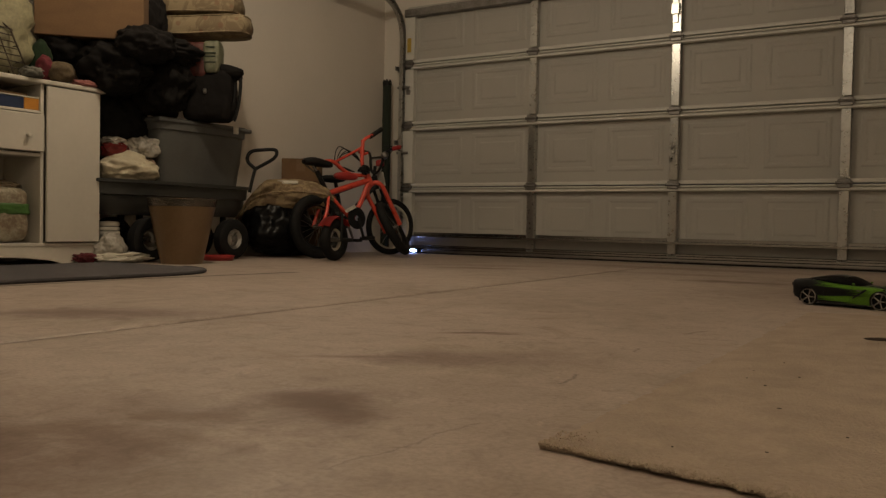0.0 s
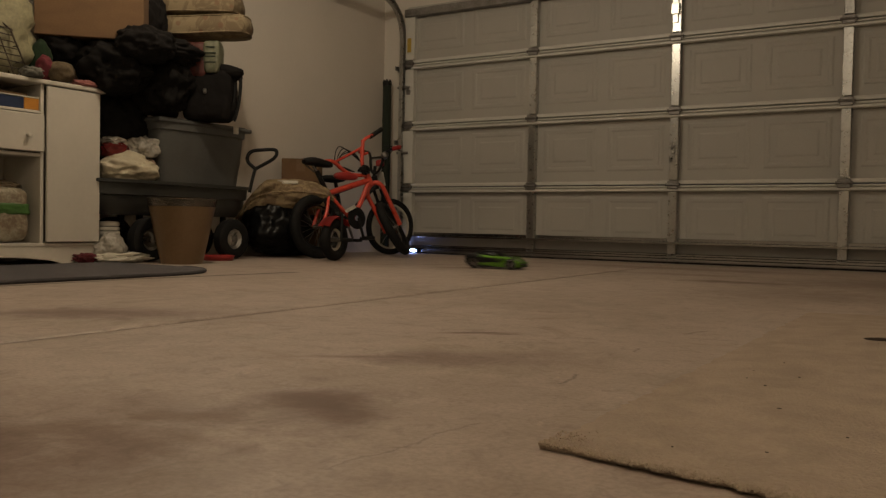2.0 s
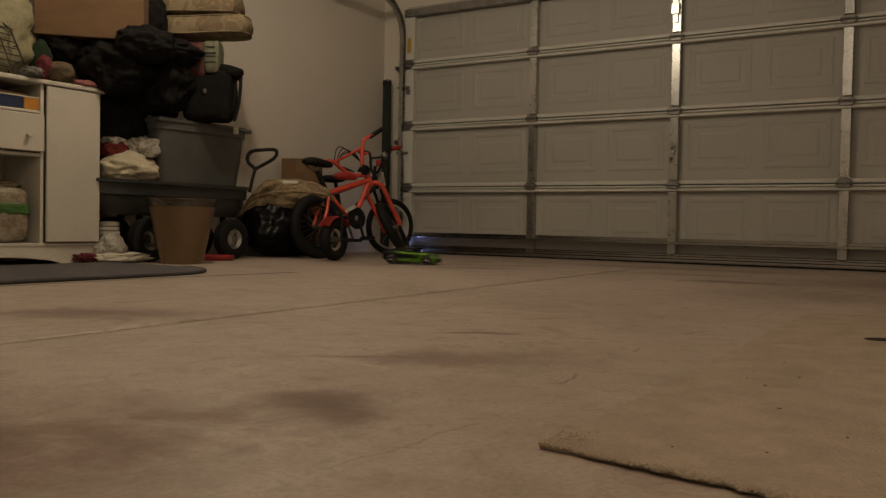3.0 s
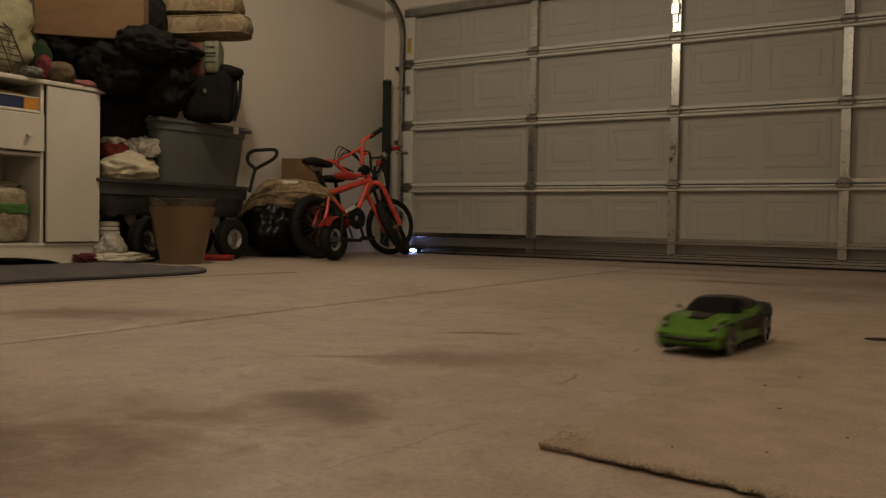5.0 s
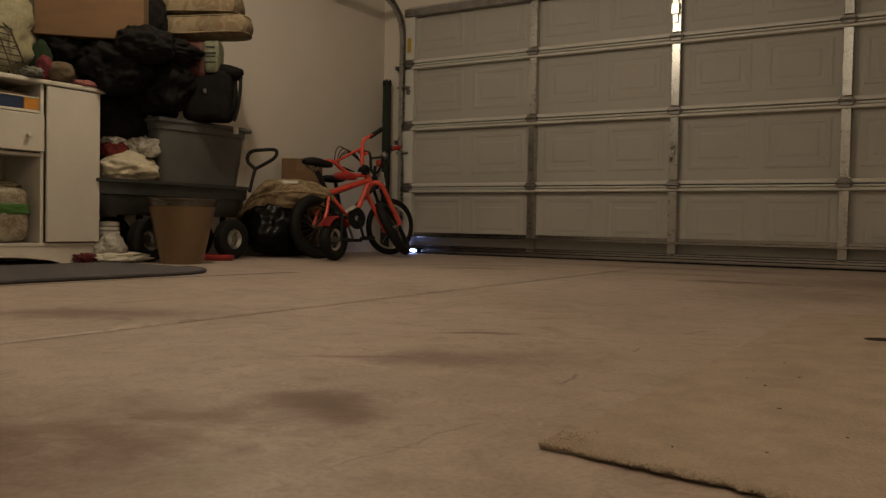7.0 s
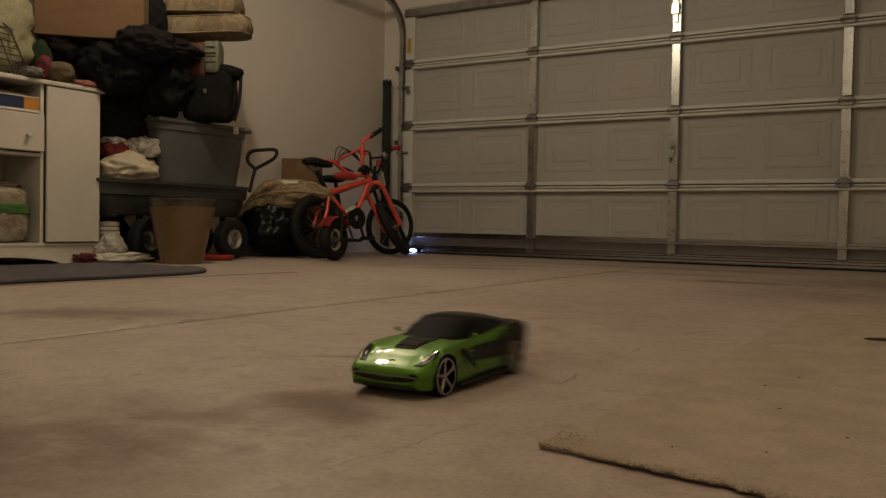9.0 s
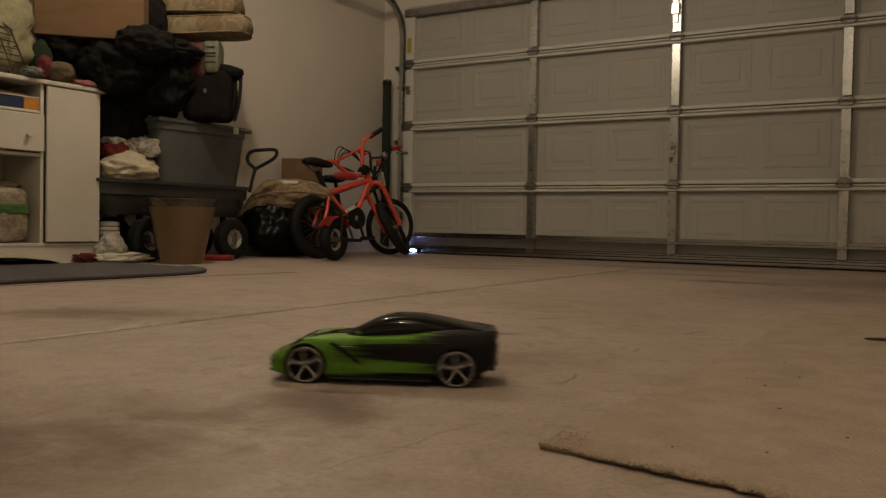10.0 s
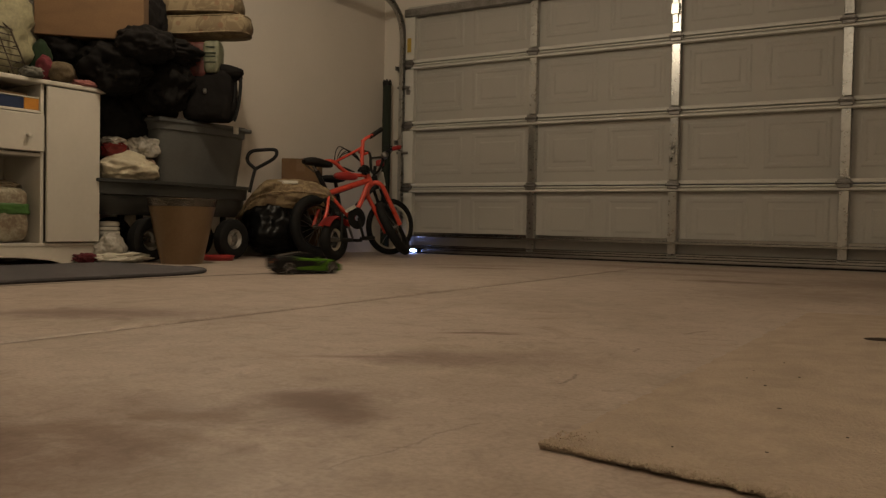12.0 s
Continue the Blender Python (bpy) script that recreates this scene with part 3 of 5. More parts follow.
def ring_half(x):
    """Half a cross-section of the shell at a station, from the bottom round to the top."""
    hw, zb, zs, zc = spline(BODY, x)
    tuck = 0.065 * math.exp(-((x - 2.3) / 0.75) ** 2)
    half = []
    for fy, zone, fz in AROUND:
        y = hw * fy
        if zone == "b":
            z = zb
        elif zone == "s":
            z = zb + (zs - zb) * fz
            y -= tuck * math.exp(-((fz - 0.45) / 0.25) ** 2)
        else:
            z = zs + (zc - zs) * fz
            # valley between the fender crest and the raised middle of the bonnet
            z -= 0.03 * math.exp(-((x - 1.05) / 0.5) ** 2) * math.exp(-((fy - 0.58) / 0.14) ** 2)
            z -= 0.035 * math.exp(-((x - 3.7) / 0.6) ** 2) * math.exp(-((fy - 0.66) / 0.12) ** 2)
        half.append((y, z))
    return half


def skin(x, fy, side, lift=0.0):
    """A place on the upper skin of the shell: station and share of the half width."""
    hw = spline(BODY, x)[0]
    top = [(y / hw, z) for y, z in ring_half(x)][9:]
    for (f0, z0), (f1, z1) in zip(top, top[1:]):
        if f1 <= fy <= f0:
            return carp(x, side * fy * hw, z0 + (z1 - z0) * (f0 - fy) / max(f0 - f1, 1e-6) + lift)
    return carp(x, side * fy * hw, top[0][1] + lift)


def skin_patch(rows, lift, side=None):
    """A thin panel lying on the shell; rows of (station, low share, high share). With no side it crosses the middle."""
    bm = bmesh.new()
    n, grid = 8, []
    for x, lo, hi in rows:
        line = []
        for k in range(n + 1):
            f = lo + (hi - lo) * k / n
            sd = side if side else (1 if f >= 0 else -1)
            line.append((bm.verts.new(skin(x, abs(f), sd, lift)), bm.verts.new(skin(x, abs(f), sd, -0.01))))
        grid.append(line)
    m = len(grid)
    for i in range(m - 1):
        for k in range(n):
            bm.faces.new([grid[a][b][0] for a, b in ((i, k), (i + 1, k), (i + 1, k + 1), (i, k + 1))])
    rim = [(0, k) for k in range(n)] + [(i, n) for i in range(m - 1)] + [(m - 1, k) for k in range(n, 0, -1)] + [(i, 0) for i in range(m - 1, 0, -1)]
    for a, b in zip(rim, rim[1:] + rim[:1]):
        bm.faces.new((grid[a[0]][a[1]][0], grid[b[0]][b[1]][0], grid[b[0]][b[1]][1], grid[a[0]][a[1]][1]))
    return bm


def body_shell():
    bm = bmesh.new()
    nx, rings = 120, []
    for i in range(nx + 1):
        x = 4.5 * i / nx
        half = ring_half(x)
        rings.append([carp(x, y, z) for y, z in half] + [carp(x, -y, z) for y, z in half[-2:0:-1]])
    n = len(rings[0])
    verts = [[bm.verts.new(p) for p in r] for r in rings]
    for a, b in zip(verts, verts[1:]):
        for k in range(n):
            bm.faces.new((a[k], a[(k + 1) % n], b[(k + 1) % n], b[k]))
    bm.faces.new(verts[0][::-1])
    bm.faces.new(verts[-1])
    # wheel arches
    for ax in (AX_F, AX_R):
        c = carp(ax, 0, WHEEL_R)
        rad = 0.385 * S
        for v in bm.verts:
            if abs(v.co.y) > 0.6 * S:
                d = Vector((v.co.x - c.x, 0, v.co.z - c.z))
                if 0.82 * rad < d.length < 1.13 * rad and v.co.z > 0.1 * S:
                    d = d.normalized() * rad
                    v.co.x, v.co.z = c.x + d.x, c.z + d.z
        dead = []
        for f in bm.faces:
            m = f.calc_center_median()
            if abs(m.y) > 0.62 * S and math.hypot(m.x - c.x, m.z - c.z) < rad * 0.985:
                dead.append(f)
        bmesh.ops.delete(bm, geom=dead, context="FACES")
    return bm


CABIN = [(1.60, 0.58, 0.86, 0.30), (1.76, 0.69, 0.93, 0.40), (1.94, 0.735, 1.02, 0.47), (2.15, 0.745, 1.125, 0.50), (2.42, 0.75, 1.205, 0.51), (2.70, 0.755, 1.23, 0.50), (3.00, 0.75, 1.215, 0.485),
         (3.40, 0.73, 1.15, 0.46), (3.80, 0.68, 1.07, 0.43), (4.15, 0.60, 1.0, 0.40), (4.30, 0.52, 0.965, 0.36)]


def cabin_point(x, frac, side):
    """A place on the cabin's flank: frac runs from the belt line to the roof."""
    hb, zt, ht = spline(CABIN, x)
    _, _, zs, zc = spline(BODY, x)
    zb = min(zs, zc) - 0.06
    steps = [(0.0, hb), (0.35, hb - 0.01), (0.68, (hb + ht) / 2 + 0.04), (0.87, ht + 0.07)]
    for (f0, y0), (f1, y1) in zip(steps, steps[1:]):
        if frac <= f1:
            break
    y = y0 + (y1 - y0) * (frac - f0) / (f1 - f0)
    return carp(x, side * y, zb + (zt - zb) * frac)


def canopy(x0, x1, nx):
    """A length of the cabin: raked screen, domed roof or long fastback."""
    rows = CABIN
    bm = bmesh.new()
    verts = []
    for i in range(nx + 1):
        x = x0 + (x1 - x0) * i / nx
        hb, zt, ht = spline(rows, x)
        _, _, zs, zc = spline(BODY, x)
        zb = min(zs, zc) - 0.06
        pts = [(hb, zb), (hb - 0.01, zb + (zt - zb) * 0.35), ((hb + ht) / 2 + 0.04, zb + (zt - zb) * 0.68), (ht + 0.07, zb + (zt - zb) * 0.87), (ht * 0.8, zb + (zt - zb) * 0.955), (ht * 0.4, zb + (zt - zb) * 0.99), (0, zt)]
        verts.append([bm.verts.new(carp(x, y, z)) for y, z in pts] + [bm.verts.new(carp(x, -y, z)) for y, z in pts[-2::-1]])
    for a, b in zip(verts, verts[1:]):
        for k in range(len(a) - 1):
            bm.faces.new((a[k], a[k + 1], b[k + 1], b[k]))
    bm.faces.new(verts[0])
    bm.faces.new(verts[-1][::-1])
    return bm


def plate(outline, push, thick, side=None):
    """A small raised panel with a bevelled rim from an outline of points and an outward push."""
    bm = bmesh.new()
    push = Vector(push)
    base = [Vector(p) for p in outline]
    mid = sum(base, Vector()) / len(base)
    a = [bm.verts.new(p - push * 0.004) for p in base]
    b = [bm.verts.new(mid + (p - mid) * 0.94 + push * thick) for p in base]
    n = len(base)
    for k in range(n):
        bm.faces.new((a[k], a[(k + 1) % n], b[(k + 1) % n], b[k]))
    bm.faces.new(b)
    bm.faces.new(a[::-1])
    return bm


def wheel(parent, x, side):
    """Wheel with tyre, rim and five spokes; its axle is the y axis."""
    hub = thing("wheel")
    hub.parent = parent
    hub.matrix_world = Matrix()
    r, w = WHEEL_R * S, 0.25 * S
    turn = pose(0, 0, 0, -90 * side)
    bm = lathe(bmesh.new(), [(r * 0.88, -w / 2), (r * 0.95, -w / 2), (r * 0.99, -w * 0.42), (r, -w * 0.2), (r, w * 0.2), (r * 0.99, w * 0.42), (r * 0.95, w / 2), (r * 0.88, w / 2), (r * 0.86, 0)], 40, turn, True)
    part("tyre", bm, M_RUBBER, hub, "black rubber tyre", True)
    bm = lathe(bmesh.new(), [(r * 0.94, w * 0.50), (r * 0.90, w * 0.54), (r * 0.83, w * 0.52), (r * 0.80, w * 0.2), (r * 0.82, -w * 0.45), (r * 0.88, -w * 0.45), (r * 0.88, w * 0.45)], 40, turn, True)
    for k in range(5):
        a = k * math.tau / 5
        pts = [Vector((math.cos(a) * r * q, math.sin(a) * r * q, w * h)) for q, h in ((0.10, 0.33), (0.45, 0.38), (0.68, 0.42))]
        tube(bm, [turn @ p for p in pts], [r * 0.13, r * 0.105, r * 0.10], 8)
        for da in (-0.13, 0.13):
            tip = Vector((math.cos(a + da) * r * 0.86, math.sin(a + da) * r * 0.86, w * 0.45))
            tube(bm, [turn @ pts[2], turn @ tip], [r * 0.085, r * 0.075], 6)
    lathe(bm, [(0, w * 0.48), (r * 0.15, w * 0.46), (r * 0.20, w * 0.38), (r * 0.20, w * 0.2), (0, w * 0.2)], 14, turn)
    part("rim", bm, M_CHROME, hub, "five-spoke chrome rim", True)
    bm = lathe(bmesh.new(), [(0, w * 0.12), (r * 0.5, w * 0.12), (r * 0.5, 0), (0, 0)], 24, turn)
    part("brake_disc", bm, M_MATT, hub, smooth=True)
    bm = lathe(bmesh.new(), [(0, -0.01 * w), (r * 0.82, -0.01 * w), (r * 0.82, -w * 0.4), (0, -w * 0.4)], 24, turn)
    part("inner_disc", bm, M_MATT, hub)
    hub.matrix_basis = pose((MIDX - x) * S, side * 0.678 * S, r)
    return hub


def build_car():
    car = thing("toy_car", (3.778, -2.976, 0), 0, "radio-controlled toy sports car, metallic green fading to black, chrome wheels", "toy car")
    part("body", body_shell(), M_PAINT, car, "green lacquered shell streaked into black at the tail", True)
    part("cabin", canopy(2.30, 4.30, 34), M_BLACK, car, "gloss black roof and fastback", True)
    part("windscreen", canopy(1.60, 2.30, 14), M_SCREEN, car, "dark tinted windscreen", True)
    # underside and arch liners
    bm = solid(carp(4.2, -0.72, 0.14), carp(0.25, 0.72, 0.34))
    part("chassis", bm, M_MATT, car)
    for ax in (AX_F, AX_R):
        for sd in (1, -1):
            bm = lathe(bmesh.new(), [(0.385 * S, 0.60 * S), (0.385 * S, 0.80 * S), (0.36 * S, 0.80 * S), (0.36 * S, 0.52 * S), (0, 0.52 * S)], 32, pose((MIDX - ax) * S, 0, WHEEL_R * S, -90 * sd))
            bmesh.ops.delete(bm, geom=[v for v in bm.verts if v.co.z < 0.16 * S], context="VERTS")
            part("arch_liner", bm, M_MATT, car)
    # windscreen and side glass sit a little proud of the cabin
    for sd in (1, -1):
        out = [cabin_point(x, f, sd) for x, f in ((1.92, 0.38), (2.08, 0.60), (2.28, 0.74), (2.55, 0.80), (2.85, 0.78), (3.05, 0.66), (3.08, 0.38), (2.5, 0.36))]
        part("side_window", plate(out, (0, sd * S, 0.35 * S), 0.012), M_GLASS, car, "smoked side window")
        out = [cabin_point(x, f, sd) for x, f in ((3.18, 0.40), (3.14, 0.66), (3.30, 0.62), (3.50, 0.42))]
        part("quarter_window", plate(out, (0, sd * S, 0.35 * S), 0.012), M_GLASS, car)
        # fender gill: a slanting black blade behind the front wheel
        bm = plate([carp(1.40, sd * 0.945, 0.74), carp(1.50, sd * 0.945, 0.76), carp(1.95, sd * 0.925, 0.44), carp(1.98, sd * 0.925, 0.36), carp(1.86, sd * 0.93, 0.42)], (0, sd * S, 0), 0.012)
        part("fender_vent", bm, M_MATT, car, "slanting black fender vent")
        bm = tube(bmesh.new(), [carp(1.62, sd * 0.95, 0.68), carp(1.82, sd * 0.955, 0.685)], 0.018 * S, 6)
        part("fender_trim", bm, M_CHROME, car)
        # head lamp
        def lamp_rows(a, b, lo0, lo1, hi0, hi1):
            return [(a + (b - a) * k / 8, lo0 + (lo1 - lo0) * k / 8, hi0 + (hi1 - hi0) * k / 8 - 0.05 * abs(k / 4 - 1) ** 3) for k in range(9)]

        lamp = part("headlamp", skin_patch(lamp_rows(0.26, 0.86, 0.62, 0.80, 0.84, 0.90), 0.012, sd), M_BLACK, car, "slanted head lamp in a dark bezel", True)
        part("lamp_lens", skin_patch(lamp_rows(0.30, 0.66, 0.78, 0.85, 0.84, 0.90), 0.020, sd), M_LAMP, lamp, "clear lens", True)
        part("lamp_lens", skin_patch(lamp_rows(0.40, 0.60, 0.69, 0.74, 0.75, 0.80), 0.020, sd), M_LAMP, lamp, "clear lens", True)
        # mirror
        bm = lump(carp(1.93, sd * 0.93, 0.935), (0.05 * S, 0.06 * S, 0.035 * S), 0.0, 1, 1, 2)
        tube(bm, [carp(1.93, sd * 0.84, 0.88), carp(1.93, sd * 0.91, 0.92)], 0.025 * S, 6)
        part("mirror", bm, M_PAINT, car, "green door mirror", True)
        # sill
        bm = solid(carp(3.22, sd * 0.955, 0.11), carp(1.42, sd * 0.86, 0.165), 0.01 * S)
        part("sill", bm, M_MATT, car)
        # belt line seam and door cut
        bm = tube(bmesh.new(), [carp(2.0, sd * 0.915, 0.80), carp(2.03, sd * 0.89, 0.45), carp(2.10, sd * 0.90, 0.22)], 0.006 * S, 4)
        part("door_seam", bm, M_MATT, car)
        bm = tube(bmesh.new(), [carp(3.05, sd * 0.925, 0.86), carp(3.10, sd * 0.905, 0.5), carp(3.0, sd * 0.91, 0.22)], 0.006 * S, 4)
        part("door_seam", bm, M_MATT, car)
        # tail lamps
        for yy in (0.50, 0.72):
            bm = plate([carp(4.485, sd * (yy - 0.09), 0.74), carp(4.465, sd * (yy + 0.09), 0.74), carp(4.465, sd * (yy + 0.10), 0.85), carp(4.485, sd * (yy - 0.08), 0.87)], (-S, 0, 0), 0.03)
            part("tail_lamp", bm, M_RED, car, "dark red tail lamp")
    # front mouth follows the nose
    def nose(y, z, off):
        for k in range(0, 60):
            hw, zb, zs, zc = spline(BODY, k * 0.01)
            if hw * 0.985 >= abs(y) and z <= zs:
                break
        return carp(k * 0.01 - off, y, z)

    top = [(-0.70 + 0.7 * k / 6, 0.462 - 0.025 * (abs(k - 6) / 6) ** 2) for k in range(13)]
    low = [(0.66 - 0.66 * k / 6, 0.285 + 0.045 * (abs(k - 6) / 6) ** 2) for k in range(13)]
    ring = top + [(0.74, 0.40)] + low + [(-0.74, 0.40)]
    bm = bmesh.new()
    fa = [bm.verts.new(nose(y, z, 0.014)) for y, z in ring]
    fb = [bm.verts.new(nose(y, z, -0.05)) for y, z in ring]
    for k in range(len(ring)):
        j = (k + 1) % len(ring)
        bm.faces.new((fa[k], fa[j], fb[j], fb[k]))
    for k in range(12):
        bm.faces.new((fa[k], fa[k + 1], fa[14 + 11 - k], fa[14 + 12 - k]))
    bm.faces.new((fa[12], fa[13], fa[14]))
    bm.faces.new((fa[0], fa[26], fa[27]))
    part("grille", bm, M_MATT, car, "wide black front grille")
    part("grille_bar", tube(bmesh.new(), [nose(y / 10, 0.385, 0.022) for y in range(-7, 8)], 0.011 * S, 5), M_STEEL, car)
    part("lower_lip", tube(bmesh.new(), [nose(y / 10, 0.262 + 0.02 * (abs(y) / 6) ** 2, 0.016) for y in range(-6, 7)], 0.016 * S, 6), M_PAINT, car, "", True)
    part("splitter", tube(bmesh.new(), [nose(y / 10, 0.20, 0.0) for y in range(-7, 8)], 0.022 * S, 6), M_MATT, car)
    # bonnet scoop with a black centre panel
    panel = [(0.90 + 0.76 * k / 12, -0.24 - 0.14 * k / 12, 0.24 + 0.14 * k / 12) for k in range(13)]
    part("bonnet_panel", skin_patch(panel, 0.014), M_BLACK, car, "black bonnet panel", True)
    bm = bmesh.new()
    for k in range(4):
        box(bm, (0, 0, 0), (0.02 * S, 0.36 * S, 0.012 * S), 0, Matrix.Translation(skin(1.05 + k * 0.06, 0.22, -1, 0.014)))
    part("bonnet_vent", bm, M_STEEL, car, "louvred bonnet vent")
    bm = tube(bmesh.new(), [skin(0.34, 0.08, -1, 0.004), skin(0.39, 0.0, 1, 0.004), skin(0.34, 0.08, 1, 0.004)], 0.010 * S, 5)
    part("badge", bm, M_CHROME, car)
    # tail
    bm = plate([carp(4.25, -0.66, 0.972), carp(4.25, 0.66, 0.972), carp(4.43, 0.62, 0.972), carp(4.46, 0, 0.985), carp(4.43, -0.62, 0.972)], (0, 0, S), 0.012)
    part("spoiler", bm, M_BLACK, car, "black tail lip")
    part("rear_decal", plate([carp(4.515, -0.16, 0.60), carp(4.515, 0.16, 0.60), carp(4.515, 0.16, 0.70), carp(4.515, -0.16, 0.70)], (-S, 0, 0), 0.02), surface("orange_sticker", (0.30, 0.09, 0.02), rough=0.5), car, "orange sticker")
    part("rear_plate", plate([carp(4.51, -0.2, 0.52), carp(4.51, 0.2, 0.52), carp(4.51, 0.2, 0.57), carp(4.51, -0.2, 0.57)], (-S, 0, 0), 0.02), M_LAMP, car, "pale strip below the sticker")
    bm = solid(carp(4.48, -0.62, 0.28), carp(4.30, 0.62, 0.44), 0.02 * S)
    part("diffuser", bm, M_MATT, car)
    bm = bmesh.new()
    for y in (-0.18, -0.06, 0.06, 0.18):
        tube(bm, [carp(4.42, y, 0.36), carp(4.53, y, 0.36)], 0.045 * S, 10)
    part("exhaust", bm, M_STEEL, car)
    wheels = [wheel(car, AX_F, 1), wheel(car, AX_F, -1), wheel(car, AX_R, 1), wheel(car, AX_R, -1)]
    return car, wheels


toy_car, toy_wheels = build_car()


# ---- left side: stored things ----
M_KRAFT = surface("cardboard", (0.20, 0.118, 0.058), (0.14, 0.08, 0.038), rough=0.85, big=3, fine=90, bump=0.1, stretch=(1, 1, 3))
M_BAG = surface("black_bin_bag", (0.014, 0.013, 0.012), (0.009, 0.008, 0.008), rough=0.75, big=9, fine=45, bump=0.2, depth=0.004, spec=0.08)
M_GLOSSBAG = surface("shiny_bin_bag", (0.007, 0.007, 0.007), (0.004, 0.004, 0.004), rough=0.30, big=9, fine=30, bump=0.15, depth=0.004, spec=0.13)
M_CLOTH = surface("black_cloth", (0.014, 0.0125, 0.012), (0.009, 0.008, 0.008), rough=0.9, big=7, fine=160, bump=0.4, spec=0.12)
M_TOTE = surface("grey_tote_plastic", (0.115, 0.118, 0.112), (0.085, 0.087, 0.083), rough=0.45, big=4, fine=160, bump=0.08)
M_POLY = surface("dark_poly_bed", (0.040, 0.042, 0.038), (0.025, 0.026, 0.024), rough=0.5, big=5, fine=160, bump=0.12)
M_BROWN = surface("brown_bin_plastic", (0.205, 0.135, 0.068), (0.165, 0.105, 0.05), rough=0.35, big=4, fine=60, bump=0.05)
M_CLEAR = surface("clear_plastic", (0.85, 0.78, 0.70), (0.75, 0.66, 0.58), rough=0.10, big=12, fine=60, bump=0.3, depth=0.003, trans=1.0)
M_FILM = surface("milky_film", (0.58, 0.55, 0.48), (0.36, 0.33, 0.28), rough=0.2, big=10, fine=50, bump=0.7, depth=0.006, trans=0.2)
M_ORANGE = surface("orange_frame_paint", (0.76, 0.085, 0.05), (0.62, 0.06, 0.035), rough=0.3, big=20, fine=200, bump=0.02, coat=0.6)
M_REDPAD = surface("red_vinyl", (0.42, 0.035, 0.03), (0.30, 0.02, 0.02), rough=0.5, big=20, fine=120, bump=0.2)
M_PINK = surface("pink_red_cloth", (0.19, 0.022, 0.035), (0.07, 0.010, 0.014), rough=0.9, big=14, fine=200, bump=0.5)
M_SALMON = surface("faded_pink_cloth", (0.40, 0.17, 0.15), (0.20, 0.06, 0.06), rough=0.9, big=14, fine=200, bump=0.5)
M_RUG = surface("grey_mat", (0.105, 0.098, 0.105), (0.07, 0.065, 0.07), rough=0.95, big=10, fine=300, bump=0.7, depth=0.004)
M_GREENCLOTH = surface("green_plush", (0.009, 0.028, 0.007), (0.006, 0.016, 0.004), rough=0.95, big=14, fine=160, bump=0.6)
M_TAN = surface("tan_cloth", (0.15, 0.11, 0.06), (0.07, 0.05, 0.03), rough=0.9, big=18, fine=160, bump=0.5)
M_BLUEBOX = surface("dark_blue_card", (0.018, 0.035, 0.09), (0.01, 0.02, 0.06), rough=0.45, big=10, fine=100, bump=0.02)
M_AMBER = surface("orange_card", (0.60, 0.27, 0.035), (0.5, 0.2, 0.03), rough=0.5, big=10, fine=100, bump=0.02)
M_POLE = surface("dark_green_canvas", (0.022, 0.032, 0.020), (0.012, 0.018, 0.011), rough=0.85, big=8, fine=160, bump=0.3)
M_GREENBAND = surface("green_print", (0.07, 0.17, 0.04), (0.04, 0.10, 0.02), rough=0.4, big=20, fine=90, bump=0.2)
M_CREAM = surface("cream_print_cloth", (0.36, 0.335, 0.20), (0.20, 0.18, 0.11), rough=0.7, big=8, fine=60, bump=0.3, depth=0.004)
M_SACK = surface("printed_sack", (0.42, 0.39, 0.29), (0.20, 0.15, 0.10), rough=0.5, big=14, fine=60, bump=0.3, depth=0.004, spread=0.3)
M_WIRE = surface("brown_wire", (0.055, 0.038, 0.022), (0.03, 0.02, 0.012), rough=0.5, metal=0.4, big=20, fine=200, bump=0.05)
M_TAG = surface("white_label", (0.75, 0.72, 0.64), rough=0.6, big=20, fine=100, bump=0.02)


def patterned(name, base, dark, accent):
    """Printed upholstery: leafy blotches on a pale ground."""
    m, nt, p = shader(name)
    v = coords(nt)
    vo = node(nt, "ShaderNodeTexVoronoi", Scale=13.0, Randomness=1.0)
    link(nt, v, vo.inputs["Vector"])
    a = grain(nt, v, 11, 4, 0.6, 1.6)
    col = blend(nt, ramp(nt, a, 0.44, 0.6, 0, 1), base, dark)
    col = blend(nt, ramp(nt, vo.outputs["Distance"], 0.18, 0.26, 0.75, 0), col, accent)
    link(nt, col, p.inputs["Base Color"])
    p.inputs["Roughness"].default_value = 0.9
    bp = node(nt, "ShaderNodeBump", Strength=0.4, Distance=0.002)
    link(nt, grain(nt, v, 260, 3), bp.inputs["Height"])
    link(nt, bp.outputs[0], p.inputs["Normal"])
    return m


M_CUSH = patterned("floral_cushion_cloth", (0.27, 0.215, 0.13), (0.18, 0.135, 0.08), (0.20, 0.115, 0.07))
M_CUSH2 = patterned("leafy_cushion_cloth", (0.34, 0.26, 0.15), (0.20, 0.14, 0.08), (0.26, 0.19, 0.13))


